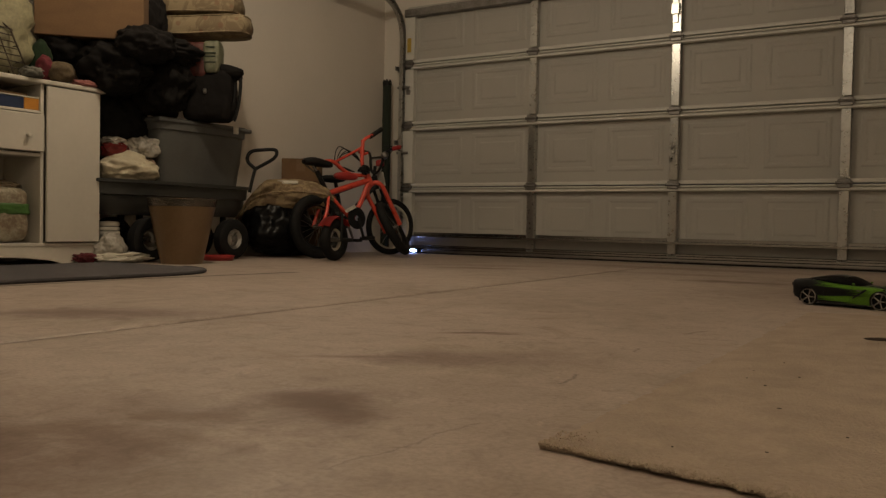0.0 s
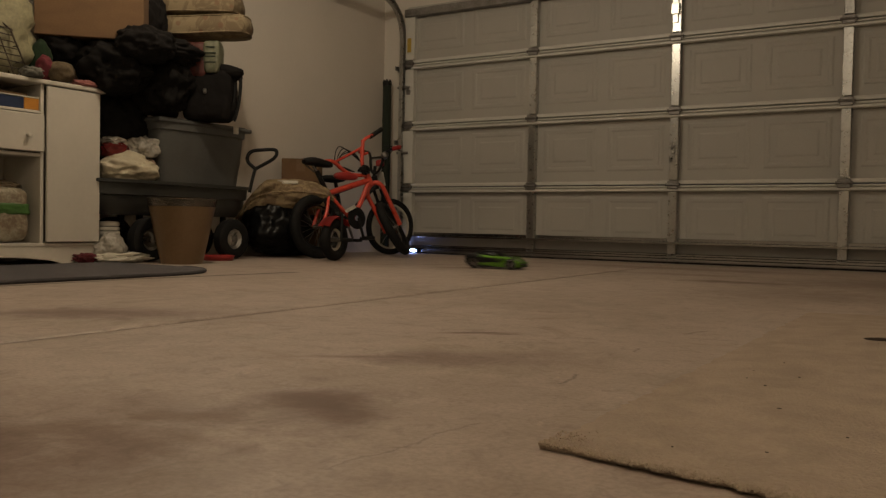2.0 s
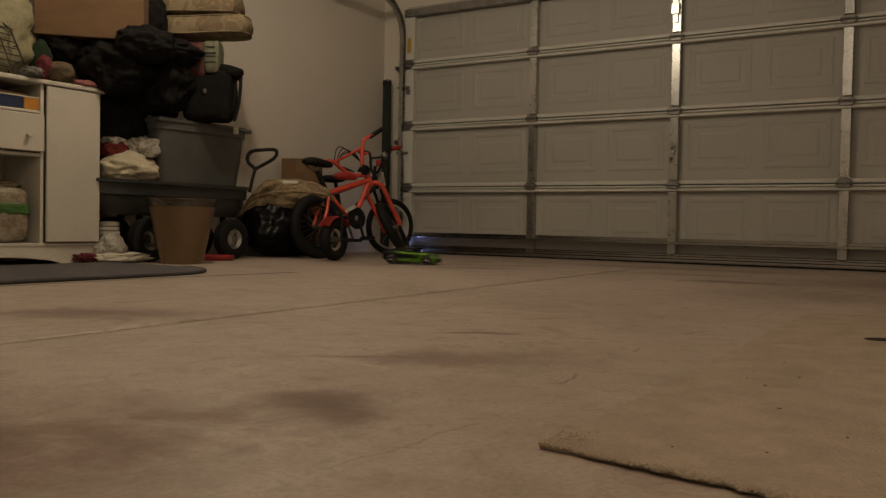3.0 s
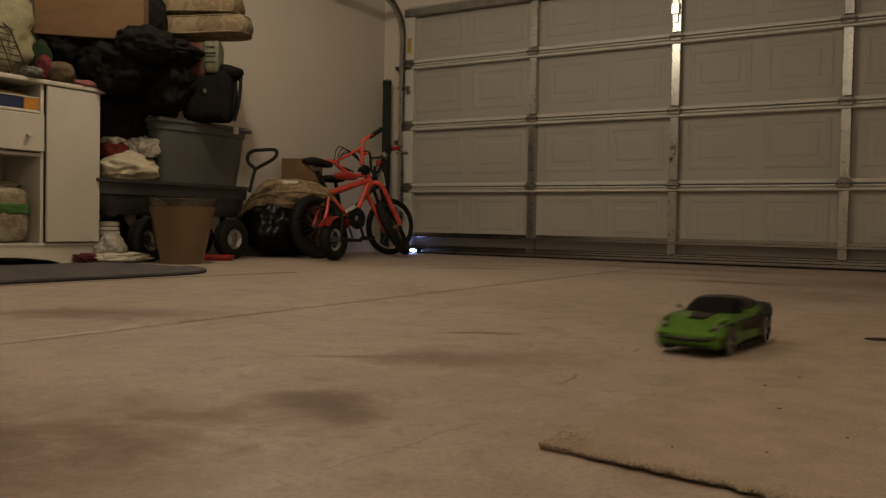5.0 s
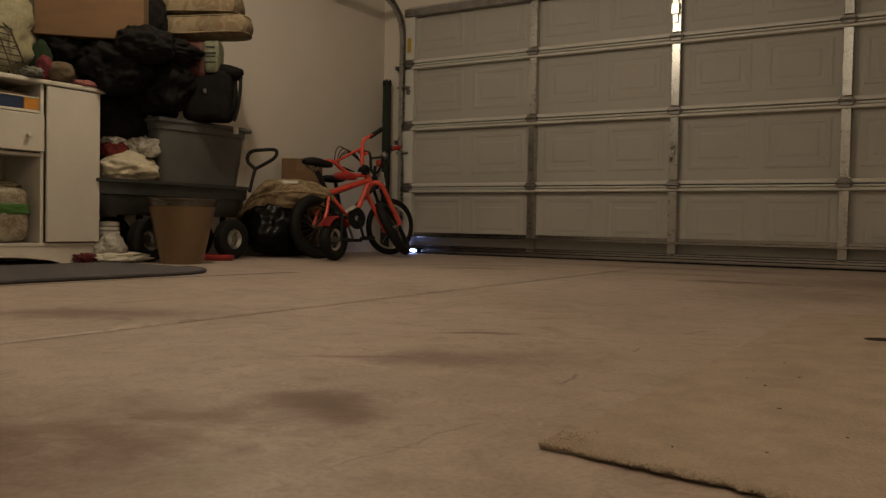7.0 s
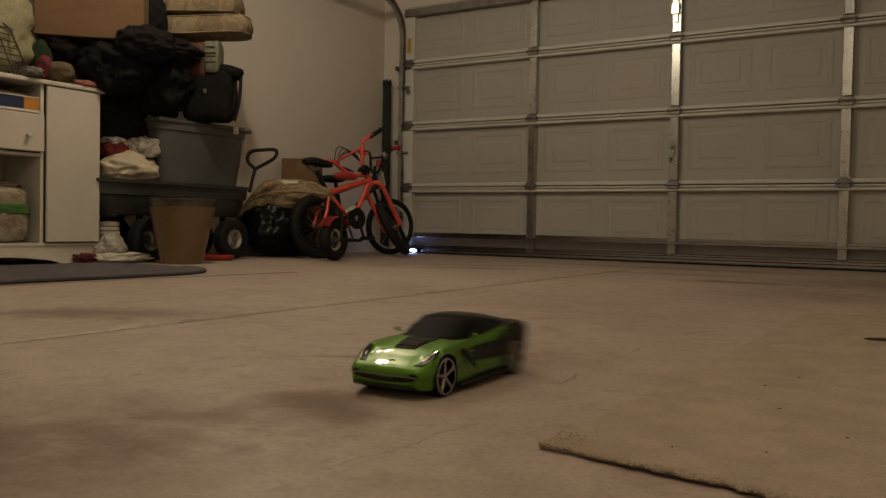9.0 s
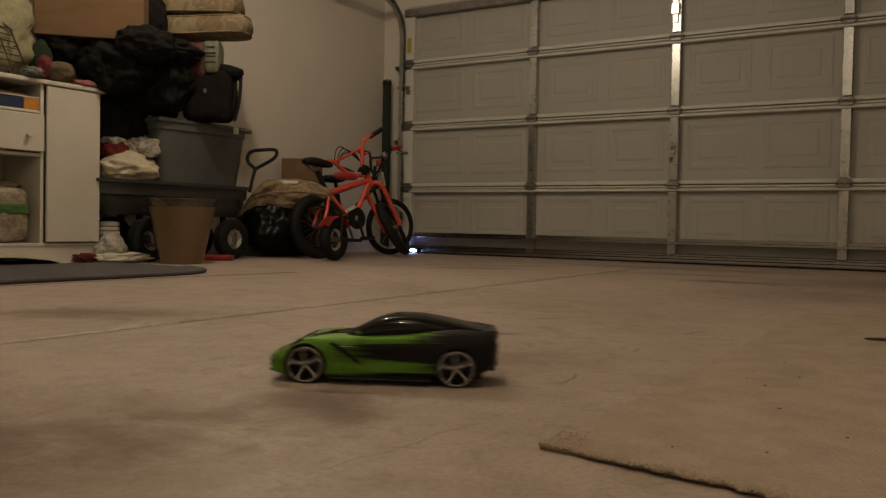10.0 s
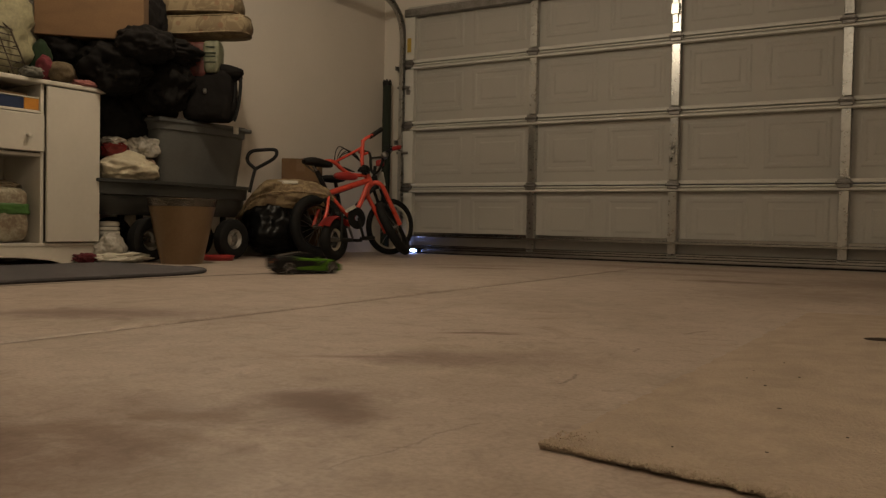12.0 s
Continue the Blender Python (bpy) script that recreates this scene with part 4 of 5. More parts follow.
# ---- white cabinet, its front flush with x = 0 ----
def cabinet():
    c = thing("cabinet", (0, -3.12, 0), 0, "white laminate cabinet with open shelf, drawer and plain door", "cabinet")
    D = -0.345

    def slab(name, lo, hi, bev=0.003, parent=c, label="", material=None):
        return part(name, solid(lo, hi, bev), material or M_WHITE, parent, label)

    slab("side_panel", (D, -0.018, 0.0), (-0.004, 0, 0.935))
    slab("side_panel", (D, -1.15, 0.0), (-0.004, -1.132, 0.935))
    slab("divider", (D + 0.01, -0.345, 0.10), (-0.004, -0.325, 0.935))
    slab("back_panel", (D - 0.006, -1.13, 0.02), (D + 0.004, -0.02, 0.93), 0.001)
    slab("top", (D, -1.17, 0.936), (0.022, 0.032, 0.960), 0.005)
    slab("shelf", (D + 0.01, -1.131, 0.782), (-0.002, -0.346, 0.798))
    slab("shelf", (D + 0.01, -1.131, 0.560), (-0.002, -0.346, 0.578))
    slab("shelf", (D + 0.01, -1.131, 0.095), (-0.002, -0.02, 0.112))
    # plinth with a low arch cut in it
    bm = bmesh.new()
    n = 40
    up, lo2 = [], []
    for i in range(n + 1):
        y = -1.13 + 1.112 * i / n
        t = (y + 0.62) / 0.40
        z = 0.042 * max(0.0, 1 - t * t) ** 0.6 if abs(t) < 1 else 0.0
        up.append((y, 0.094))
        lo2.append((y, z))
    f0 = [[bm.verts.new((x, y, z)) for y, z in row] for x in (-0.006, -0.024) for row in (up, lo2)]
    for i in range(n):
        bm.faces.new((f0[0][i], f0[0][i + 1], f0[1][i + 1], f0[1][i]))
        bm.faces.new((f0[2][i], f0[3][i], f0[3][i + 1], f0[2][i + 1]))
        bm.faces.new((f0[0][i], f0[2][i], f0[2][i + 1], f0[0][i + 1]))
        bm.faces.new((f0[1][i], f0[1][i + 1], f0[3][i + 1], f0[3][i]))
    part("plinth", bm, M_WHITE, c)
    slab("door", (-0.003, -0.318, 0.118), (0.015, -0.003, 0.930), 0.004)
    dr = slab("drawer", (-0.003, -1.12, 0.585), (0.015, -0.332, 0.778), 0.004)
    bm = lathe(bmesh.new(), [(0, 0.034), (0.010, 0.033), (0.015, 0.026), (0.013, 0.018), (0.007, 0.012), (0.007, 0.0), (0, 0)], 16, pose(0.015, -0.43, 0.665, 0, 90))
    part("knob", bm, M_WHITE, dr, "round white knob", True)
    bm = lathe(bmesh.new(), [(0, 0.034), (0.010, 0.033), (0.015, 0.026), (0.013, 0.018), (0.007, 0.012), (0.007, 0.0), (0, 0)], 16, pose(0.015, -0.98, 0.665, 0, 90))
    part("knob", bm, M_WHITE, dr, "", True)


cabinet()


def single(name, bm, material, label, category, smooth="all", group=""):
    return tagged(part(name, bm, material, None, "", smooth), label, category, group)


# in the cabinet
g = thing("board_game_box", (-0.02, -3.50, 0.800), 0, "dark blue board game box with orange end in the cabinet", "box")
part("tray", solid((-0.28, -0.42, 0), (0.0, -0.045, 0.058), 0.003), M_BLUEBOX, g)
part("end_flap", solid((-0.28, -0.044, 0), (0.0, 0.045, 0.060), 0.003), M_AMBER, g, "orange end of the box")
part("lid", solid((-0.285, -0.425, 0.060), (0.004, 0.048, 0.067), 0.002), M_WHITE, g, "pale lid edge")
single("magazine", solid((-0.30, -3.95, 0.868), (-0.03, -3.52, 0.880), 0.003), M_KRAFT, "worn magazine on top of the board game box", "magazine", False)


def pet_bag(place, size, seed, label):
    r = thing("food_bag", place, 0, label, "bag")
    part("sack", lump((0, 0, size[2]), size, 0.07, seed, 1.8, 5, 0.06, 0.05, 5), M_SACK, r, smooth="all")
    part("band", lump((0.002, 0.002, size[2] * 1.2), (size[0] * 1.015, size[1] * 1.015, size[2] * 0.24), 0.05, seed, 1.8, 4, 0, 0.02, 7), M_GREENBAND, r, "green printed band", "all")


pet_bag((-0.13, -3.60, 0.112), (0.11, 0.10, 0.145), 2.0, "crumpled white food bag with a green band on the shelf")
pet_bag((-0.15, -3.83, 0.112), (0.12, 0.11, 0.155), 5.0, "white food bag with a green band on the open shelf")
single("rag", lump((-0.14, -3.60, 0.405), (0.10, 0.09, 0.03), 0.25, 9, 3, 4, 0.2, 0.2), M_TAN, "brown crumpled rag on the food bag", "rag")

# on the cabinet
single("bundled_sheet", lump((-0.21, -3.60, 1.24), (0.12, 0.21, 0.29), 0.22, 4, 2.2, 4, 0.05, 0.25, 2.6), M_CREAM, "cream patterned sheet bundled on top of the cabinet", "sheet")


def wire_rack():
    r = thing("wire_rack", (-0.03, -3.55, 0.962), 0, "dark wire basket rack on the cabinet top", "rack")
    lean = 0.10

    def at(y, z):
        return (-lean * z / 0.3 + 0.02, y - 0.06 * z / 0.3, z)
    loop = [at(0.03, 0.0), at(0.02, 0.24), at(-0.03, 0.29), at(-0.35, 0.32), at(-0.42, 0.28), at(-0.42, 0.0)]
    part("outer_wire", tube(bmesh.new(), loop, 0.0048, 6, True), M_WIRE, r)
    back = [(p[0] - 0.16, p[1], p[2]) for p in loop]
    part("outer_wire", tube(bmesh.new(), back, 0.0048, 6, True), M_WIRE, r)
    for k in range(1, 8):
        z = 0.035 * k
        part("cross_wire", tube(bmesh.new(), [at(0.028, z), at(-0.42, z + 0.015)], 0.0032, 6), M_WIRE, r)
    for k in range(1, 6):
        y = 0.02 - 0.075 * k
        part("upright_wire", tube(bmesh.new(), [at(y, 0), at(y, 0.30)], 0.0032, 6), M_WIRE, r)
    for k in range(4):
        z = 0.08 * k
        p = at(0.03, z)
        part("end_wire", tube(bmesh.new(), [p, (p[0] - 0.16, p[1], z)], 0.0032, 6), M_WIRE, r)


wire_rack()
single("grey_cloth", lump((0.0, -3.52, 0.985), (0.05, 0.06, 0.035), 0.3, 3, 3, 4, 0.3, 0.2), surface("grey_fleece", (0.16, 0.155, 0.13), rough=0.95, big=20, fine=200, bump=0.5), "grey crumpled cloth on the cabinet top", "cloth")
single("red_bag", lump((-0.07, -3.405, 1.03), (0.055, 0.045, 0.07), 0.2, 12, 1.8, 4, 0.08, 0.06), M_PINK, "red fabric bag on the cabinet top", "bag")
single("tan_bag", lump((-0.03, -3.335, 1.02), (0.07, 0.075, 0.06), 0.15, 17, 1.8, 4, 0.08, 0.06), M_TAN, "tan drawstring bag on the cabinet top", "bag")
single("green_plush", lump((-0.17, -3.36, 1.08), (0.06, 0.06, 0.12), 0.15, 21, 2.0, 4, 0.05, 0.05), M_GREENCLOTH, "dark green plush toy on the cabinet top", "plush toy")
single("pink_cloth", lump((-0.01, -3.19, 0.975), (0.04, 0.095, 0.022), 0.35, 25, 3, 4, 0.35, 0.3), M_SALMON, "faded pink cloth draped on the cabinet top", "cloth")


# ---- garden dump cart with the tote on it ----
def cart():
    c = thing("garden_cart", (-0.12, -2.57, 0), 0, "dark poly garden cart with pneumatic wheels and a loop handle", "cart")
    bm = bmesh.new()
    prof = [(0.15, 0.50, 0.27), (0.185, 0.55, 0.33), (0.19, 0.555, 0.38), (0.205, 0.57, 0.385), (0.21, 0.575, 0.45), (0.225, 0.59, 0.452), (0.225, 0.59, 0.470), (0.205, 0.57, 0.470), (0.17, 0.53, 0.36), (0.14, 0.49, 0.30)]
    rings = []
    for hx, hy, z in prof:
        ring = []
        for k in range(40):
            a = k * math.tau / 40
            ca, sa = math.cos(a), math.sin(a)
            q = (abs(ca) ** 5 + abs(sa) ** 5) ** (-0.2)
            ring.append(bm.verts.new((hx * ca * q, hy * sa * q, z)))
        rings.append(ring)
    for a, b in zip(rings, rings[1:]):
        for k in range(40):
            bm.faces.new((a[k], a[(k + 1) % 40], b[(k + 1) % 40], b[k]))
    bm.faces.new(rings[0][::-1])
    bm.faces.new(rings[-1])
    part("bed", bm, M_POLY, c, "ribbed dark poly tub", True)
    bm = bmesh.new()
    for y in (-0.25, 0.40):
        box(bm, (-0.17, y - 0.02, 0.125), (0.17, y + 0.02, 0.165), 0.004)
        box(bm, (-0.10, y - 0.015, 0.16), (-0.07, y + 0.015, 0.28), 0.003)
        box(bm, (0.07, y - 0.015, 0.16), (0.10, y + 0.015, 0.28), 0.003)
    box(bm, (-0.02, -0.25, 0.13), (0.02, 0.40, 0.16), 0.004)
    part("undercarriage", bm, M_MATT, c)
    for y in (-0.25, 0.40):
        for sx in (-1, 1):
            w = part("wheel", lathe(bmesh.new(), [(0.065, -0.035), (0.105, -0.042), (0.125, -0.03), (0.13, 0), (0.125, 0.03), (0.105, 0.042), (0.065, 0.035), (0.06, 0)], 32, pose(sx * 0.165, y, 0.13, 0, 90), True), M_RUBBER, c, "fat black pneumatic tyre", True)
            part("hub", lathe(bmesh.new(), [(0, 0.032), (0.014, 0.030), (0.018, 0.02), (0.045, 0.012), (0.064, 0.028), (0.066, 0.0), (0, 0)], 24, pose(sx * 0.165, y, 0.13, 0, 90 * sx)), M_GALV, w, "pressed steel hub", True)
    loop = smooth_path([(0.17, 0.552, 0.44), (0.165, 0.59, 0.55), (0.168, 0.606, 0.593)], 4)
    part("handle_shaft", tube(bmesh.new(), loop, 0.011, 10), M_MATT, c, smooth=True)
    ring = smooth_path([(0.168, 0.606, 0.595), (0.130, 0.580, 0.635), (0.125, 0.575, 0.675), (0.145, 0.595, 0.712), (0.20, 0.63, 0.722), (0.265, 0.672, 0.726), (0.285, 0.682, 0.71), (0.275, 0.675, 0.672), (0.22, 0.64, 0.63), (0.168, 0.606, 0.595)], 4)
    part("handle_loop", tube(bmesh.new(), ring, 0.012, 10), M_MATT, c, "black loop grip", True)


cart()


def tote():
    t = thing("storage_tote", (-0.13, -2.385, 0.470), 0, "grey plastic storage tote with its lid on, standing in the cart", "storage tote")
    bm = bmesh.new()
    rings = []
    for hx, hy, z in ((0.155, 0.315, 0.0), (0.165, 0.33, 0.12), (0.167, 0.332, 0.125), (0.178, 0.35, 0.31), (0.188, 0.36, 0.315), (0.188, 0.362, 0.36)):
        ring = []
        for k in range(48):
            a = k * math.tau / 48
            ca, sa = math.cos(a), math.sin(a)
            q = (abs(ca) ** 7 + abs(sa) ** 7) ** (-1 / 7)
            rib = 0.004 if (k % 6 in (2, 3) and 0.01 < z < 0.3) else 0
            ring.append(bm.verts.new(((hx - rib) * ca * q, (hy - rib) * sa * q, z)))
        rings.append(ring)
    for a, b in zip(rings, rings[1:]):
        for k in range(48):
            bm.faces.new((a[k], a[(k + 1) % 48], b[(k + 1) % 48], b[k]))
    bm.faces.new(rings[0][::-1])
    bm.faces.new(rings[-1])
    part("tub", bm, M_TOTE, t, smooth=True)
    bm = bmesh.new()
    box(bm, (-0.195, -0.375, 0.352), (0.195, 0.375, 0.378), 0.008)
    box(bm, (-0.165, -0.345, 0.378), (0.165, 0.345, 0.388), 0.006)
    part("lid", bm, M_TOTE, t)
    for y in (-0.37, 0.37):
        part("latch", solid((-0.06, y - 0.014, 0.33), (0.06, y + 0.014, 0.37), 0.005), M_TOTE, t)
    part("paper_tag", solid((0.196, 0.20, 0.335), (0.199, 0.245, 0.385), 0.001, pose(0, 0, 0, 0, 0, 0)), M_TAG, t, "white paper tag over the lid edge")


tote()

# carrier bags on the front end of the cart
single("carrier_bag", lump((-0.05, -2.89, 0.530), (0.14, 0.185, 0.10), 0.2, 31, 1.7, 5, 0.0, 0.07), surface("cream_carrier", (0.60, 0.54, 0.40), (0.48, 0.42, 0.30), rough=0.35, big=10, fine=50, bump=0.6, depth=0.006), "cream plastic carrier bag slumped on the cart", "carrier bag")
r = thing("snack_pack", (-0.10, -2.955, 0.585), 0, "red and white plastic snack packet on the cart", "packet")
part("wrapper", lump((0, 0, 0.06), (0.075, 0.085, 0.055), 0.15, 33, 2.2, 4, 0.1, 0.12, 3), surface("dark_red_film", (0.15, 0.014, 0.012), (0.09, 0.01, 0.01), rough=0.22, big=20, fine=80, bump=0.5), r, smooth=True)
part("white_top", lump((0.0, -0.005, 0.105), (0.072, 0.08, 0.03), 0.2, 34, 2.6, 4, 0, 0.15, 3), M_FILM, r, "white top of the packet", True)
single("clear_bag", lump((-0.05, -2.79, 0.66), (0.085, 0.10, 0.075), 0.3, 36, 2.0, 5, 0.0, 0.09), M_FILM, "clear crinkled plastic bag knotted at the top", "plastic bag")
single("bag_knot", lump((-0.08, -2.82, 0.745), (0.014, 0.014, 0.05), 0.3, 38, 3, 3, 0, 0.2), M_FILM, "twisted neck of a clear plastic bag", "plastic bag")
single("wrapped_bundle", lump((0.0, -2.80, 0.54), (0.05, 0.075, 0.065), 0.25, 39, 2.8, 4, 0.0, 0.25), surface("pinkish_film", (0.45, 0.30, 0.24), (0.22, 0.13, 0.08), rough=0.3, big=25, fine=80, bump=0.5), "crinkled wrapped bundle on the cart", "bundle")

# the dark heap
single("bin_bag", lump((-0.17, -2.90, 0.82), (0.14, 0.24, 0.27), 0.2, 41, 2.0, 5, 0.05, 0.18), M_BAG, "full black bin bag on the heap", "bin bag", group="bin bags")
single("bin_bag", lump((-0.03, -3.00, 1.10), (0.22, 0.22, 0.17), 0.2, 43, 2.0, 5, 0.05, 0.16), M_BAG, "slumped black bin bag on the heap", "bin bag", group="bin bags")
single("bin_bag", lump((-0.04, -2.70, 1.06), (0.20, 0.21, 0.215), 0.2, 45, 2.0, 5, 0.1, 0.18), M_BAG, "black bin bag lying on the grey tote", "bin bag", group="bin bags")
single("black_coat", lump((0.0, -2.66, 1.23), (0.16, 0.20, 0.11), 0.25, 47, 2.4, 5, 0.0, 0.2), M_CLOTH, "black coat thrown over the bags", "coat")
single("black_coat", lump((-0.20, -3.20, 1.17), (0.13, 0.15, 0.09), 0.25, 49, 2.4, 4, 0.0, 0.2), M_CLOTH, "black fabric bundle beside the box", "coat")


single("black_coat", lump((0.17, -2.95, 1.215), (0.15, 0.17, 0.105), 0.2, 90, 2.0, 5, 0.0, 0.08), M_CLOTH, "black jacket bunched against the large cardboard box", "coat")
single("black_coat", lump((0.06, -2.70, 1.235), (0.16, 0.22, 0.075), 0.2, 92, 2.0, 5, 0.0, 0.08), M_CLOTH, "black cloth hanging below the seat cushions", "coat")


# dark filler added so the wall doesn't show between box and cushions
single("black_coat", lump((-0.12, -2.74, 1.43), (0.13, 0.15, 0.20), 0.2, 95, 2.0, 5, 0.0, 0.08), M_CLOTH, "black lump filling the gap between the box and the cushions", "coat")


def holdall():
    h = thing("holdall", (0.10, -2.40, 0.858), 32, "black nylon holdall with a carrying strap, on the tote", "bag")
    part("sack", lump((-0.01, 0, 0.155), (0.155, 0.11, 0.165), 0.06, 51, 2.0, 5, 0.06, 0.05, 5), M_CLOTH, h, smooth=True)
    part("top_flap", lump((0.06, 0.0, 0.30), (0.13, 0.09, 0.05), 0.12, 53, 2.0, 4, 0, 0.04, 2.6), M_CLOTH, h, smooth=True)
    strap = smooth_path([(0.155, 0, 0.29), (0.178, 0, 0.25), (0.165, 0, 0.10), (0.140, 0, 0.01), (0.135, 0, 0.08), (0.145, 0, 0.20), (0.13, 0, 0.25)], 5)
    part("strap", tube(bmesh.new(), strap, 0.011, 8), M_MATT, h, "stiff black strap", True)
    part("buckle", solid((-0.02, -0.125, 0.155), (0.0, -0.108, 0.185), 0.004), M_GALV, h, "small bright buckle")


holdall()
r = thing("grocery_sack", (0.09, -2.46, 1.10), 32, "printed red and green grocery sack under the cushions", "sack")
part("red_panel", lump((-0.035, 0, 0.115), (0.075, 0.07, 0.115), 0.06, 55, 2, 4, 0.05, 0.06, 6), surface("red_print", (0.10, 0.020, 0.014), (0.04, 0.010, 0.008), rough=0.5, big=20, fine=80, bump=0.3), r, smooth=True)
pale = part("pale_panel", lump((0.065, -0.01, 0.135), (0.05, 0.072, 0.10), 0.06, 57, 2, 4, 0.05, 0.05, 6), surface("pale_green_print", (0.19, 0.19, 0.13), (0.11, 0.12, 0.07), rough=0.5, big=26, fine=80, bump=0.3), r, "pale green printed end", True)
for k, (dz, wd) in enumerate(((0.19, 0.03), (0.155, 0.04), (0.135, 0.035), (0.10, 0.04))):
    part("print_bar", solid((0.065 - wd, -0.0845, dz - 0.004), (0.065 + wd * 0.8, -0.0815, dz + 0.004), 0.001), M_POLE, pale, "dark green printed bar")


def cushion(place, rz, tilt, w, d, h, seed, mat_, label, group):
    c = thing("seat_cushion", place, rz, label, "cushion", group)
    bm = bmesh.new()
    nx, ny = 40, 30
    def top(u, v, s):
        e = max(abs(u), abs(v))
        z = 0.36 * h + 0.14 * h * (1 - e ** 5) * (0.7 + 0.3 * math.cos(u * 2.2) * math.cos(v * 2))
        z += 0.012 * noise.noise(Vector((u * 2.2 + seed, v * 2.2, s)))
        return z
    grid = {}
    for s in (1, -1):
        for j in range(ny + 1):
            for i in range(nx + 1):
                u, v = 2 * i / nx - 1, 2 * j / ny - 1
                round_ = 1 - 0.10 * u * u * v * v
                grid[s, i, j] = bm.verts.new((u * w / 2 * round_, v * d / 2 * round_, h / 2 + s * (top(u, v, s))))
        for j in range(ny):
            for i in range(nx):
                bm.faces.new([grid[s, a, b] for a, b in ((i, j), (i + 1, j), (i + 1, j + 1), (i, j + 1))])
    loop = [(i, 0) for i in range(nx)] + [(nx, j) for j in range(ny)] + [(i, ny) for i in range(nx, 0, -1)] + [(0, j) for j in range(ny, 0, -1)]
    wall = [[grid[1, i, j] for i, j in loop]]
    for q in (0.5, 0.0, -0.5):
        ring = []
        for i, j in loop:
            a, b = grid[1, i, j].co, grid[-1, i, j].co
            p = a * (0.5 + q / 2) + b * (0.5 - q / 2)
            out = 1 + 0.05 * (1 - q * q) + 0.012 * noise.noise(Vector((p.x * 9, p.y * 9, seed + q)))
            ring.append(bm.verts.new((p.x * out, p.y * out, p.z)))
        wall.append(ring)
    wall.append([grid[-1, i, j] for i, j in loop])
    for a, b in zip(wall, wall[1:]):
        for k in range(len(loop)):
            k2 = (k + 1) % len(loop)
            bm.faces.new((a[k], a[k2], b[k2], b[k]))
    bmesh.ops.rotate(bm, cent=(0, 0, 0), matrix=Matrix.Rotation(radians(tilt), 3, "Y"), verts=bm.verts)
    part("pad", bm, mat_, c, smooth=True)
    for s in (1, -1):
        z = h / 2 + s * 0.37 * h
        path = []
        for k in range(64):
            a = k * math.tau / 64
            ca, sa = math.cos(a), math.sin(a)
            q = (abs(ca) ** 9 + abs(sa) ** 9) ** (-1 / 9)
            rd = 1 - 0.10 * min(1.0, ca * q) ** 2 * min(1.0, sa * q) ** 2
            path.append(Matrix.Rotation(radians(tilt), 3, "Y") @ Vector((ca * q * rd * w / 2, sa * q * rd * d / 2, z + 0.006 * noise.noise(Vector((ca * 2, sa * 2, seed))))))
        part("piping", tube(bmesh.new(), path, 0.005, 5, True), mat_, c)


cushion((0.03, -2.42, 1.362), 33, -3, 0.60, 0.26, 0.135, 3, M_CUSH, "floral outdoor seat cushion, lower of two on the heap", "stacked seat cushions")
cushion((0.01, -2.43, 1.492), 33, -1, 0.53, 0.28, 0.13, 8, M_CUSH, "floral outdoor seat cushion, upper of two on the heap", "stacked seat cushions")


def carton(place, rz, w, d, h, label):
    c = thing("cardboard_box", place, rz, label, "box", "cardboard boxes")
    part("carton", solid((-w / 2, 0, 0), (w / 2, d, h), 0.004), M_KRAFT, c)
    part("tape", solid((-0.03, -0.0016, h - 0.09), (0.03, 0.0, h), 0.0), surface("brown_tape", (0.21, 0.125, 0.062), rough=0.3), c)
    for s in (-1, 1):
        part("flap", solid((-w / 2 + 0.003, 0.003 if s < 0 else d / 2 + 0.001, h), (w / 2 - 0.003, d / 2 - 0.001 if s < 0 else d - 0.003, h + 0.004)), M_KRAFT, c)


carton((0.00, -3.185, 1.232), 46, 0.56, 0.27, 0.42, "large brown cardboard box on the heap of bags")
carton((-0.14, -1.31, 0.545), 32, 0.28, 0.17, 0.17, "small brown cardboard box behind the bicycles")
carton((-0.14, -1.31, 0.0), 32, 0.30, 0.17, 0.543, "tall brown cardboard box against the wall")


# ---- on the floor by the cart ----
def bin_pot():
    b = thing("waste_bin", (0.32, -2.81, 0), 0, "tapered brown plastic bin with a clear rim, empty", "bin")
    part("pot", lathe(bmesh.new(), [(0, 0.004), (0.108, 0.004), (0.112, 0), (0.116, 0.006), (0.182, 0.322), (0.178, 0.322), (0.110, 0.012), (0, 0.012)], 48), M_BROWN, b, smooth=True)
    part("clear_rim", lathe(bmesh.new(), [(0.184, 0.3235), (0.189, 0.355), (0.193, 0.362), (0.188, 0.366), (0.184, 0.358), (0.180, 0.3235)], 48, None, True), M_CLEAR, b, "clear plastic rim", True)


bin_pot()
r = thing("plastic_tub", (-0.075, -3.005, 0), 0, "white ribbed plastic tub half hidden by a clear bag", "tub")
part("tub", lathe(bmesh.new(), [(0, 0), (0.052, 0), (0.054, 0.01), (0.056, 0.17), (0, 0.17)], 32), M_WHITE, r, smooth=True)
for k in range(3):
    part("rib", lathe(bmesh.new(), [(0.054, 0.152 + k * 0.026), (0.064, 0.154 + k * 0.026), (0.066, 0.164 + k * 0.026), (0.064, 0.174 + k * 0.026), (0.054, 0.175 + k * 0.026)], 32, None, True), M_WHITE, r, smooth=True)
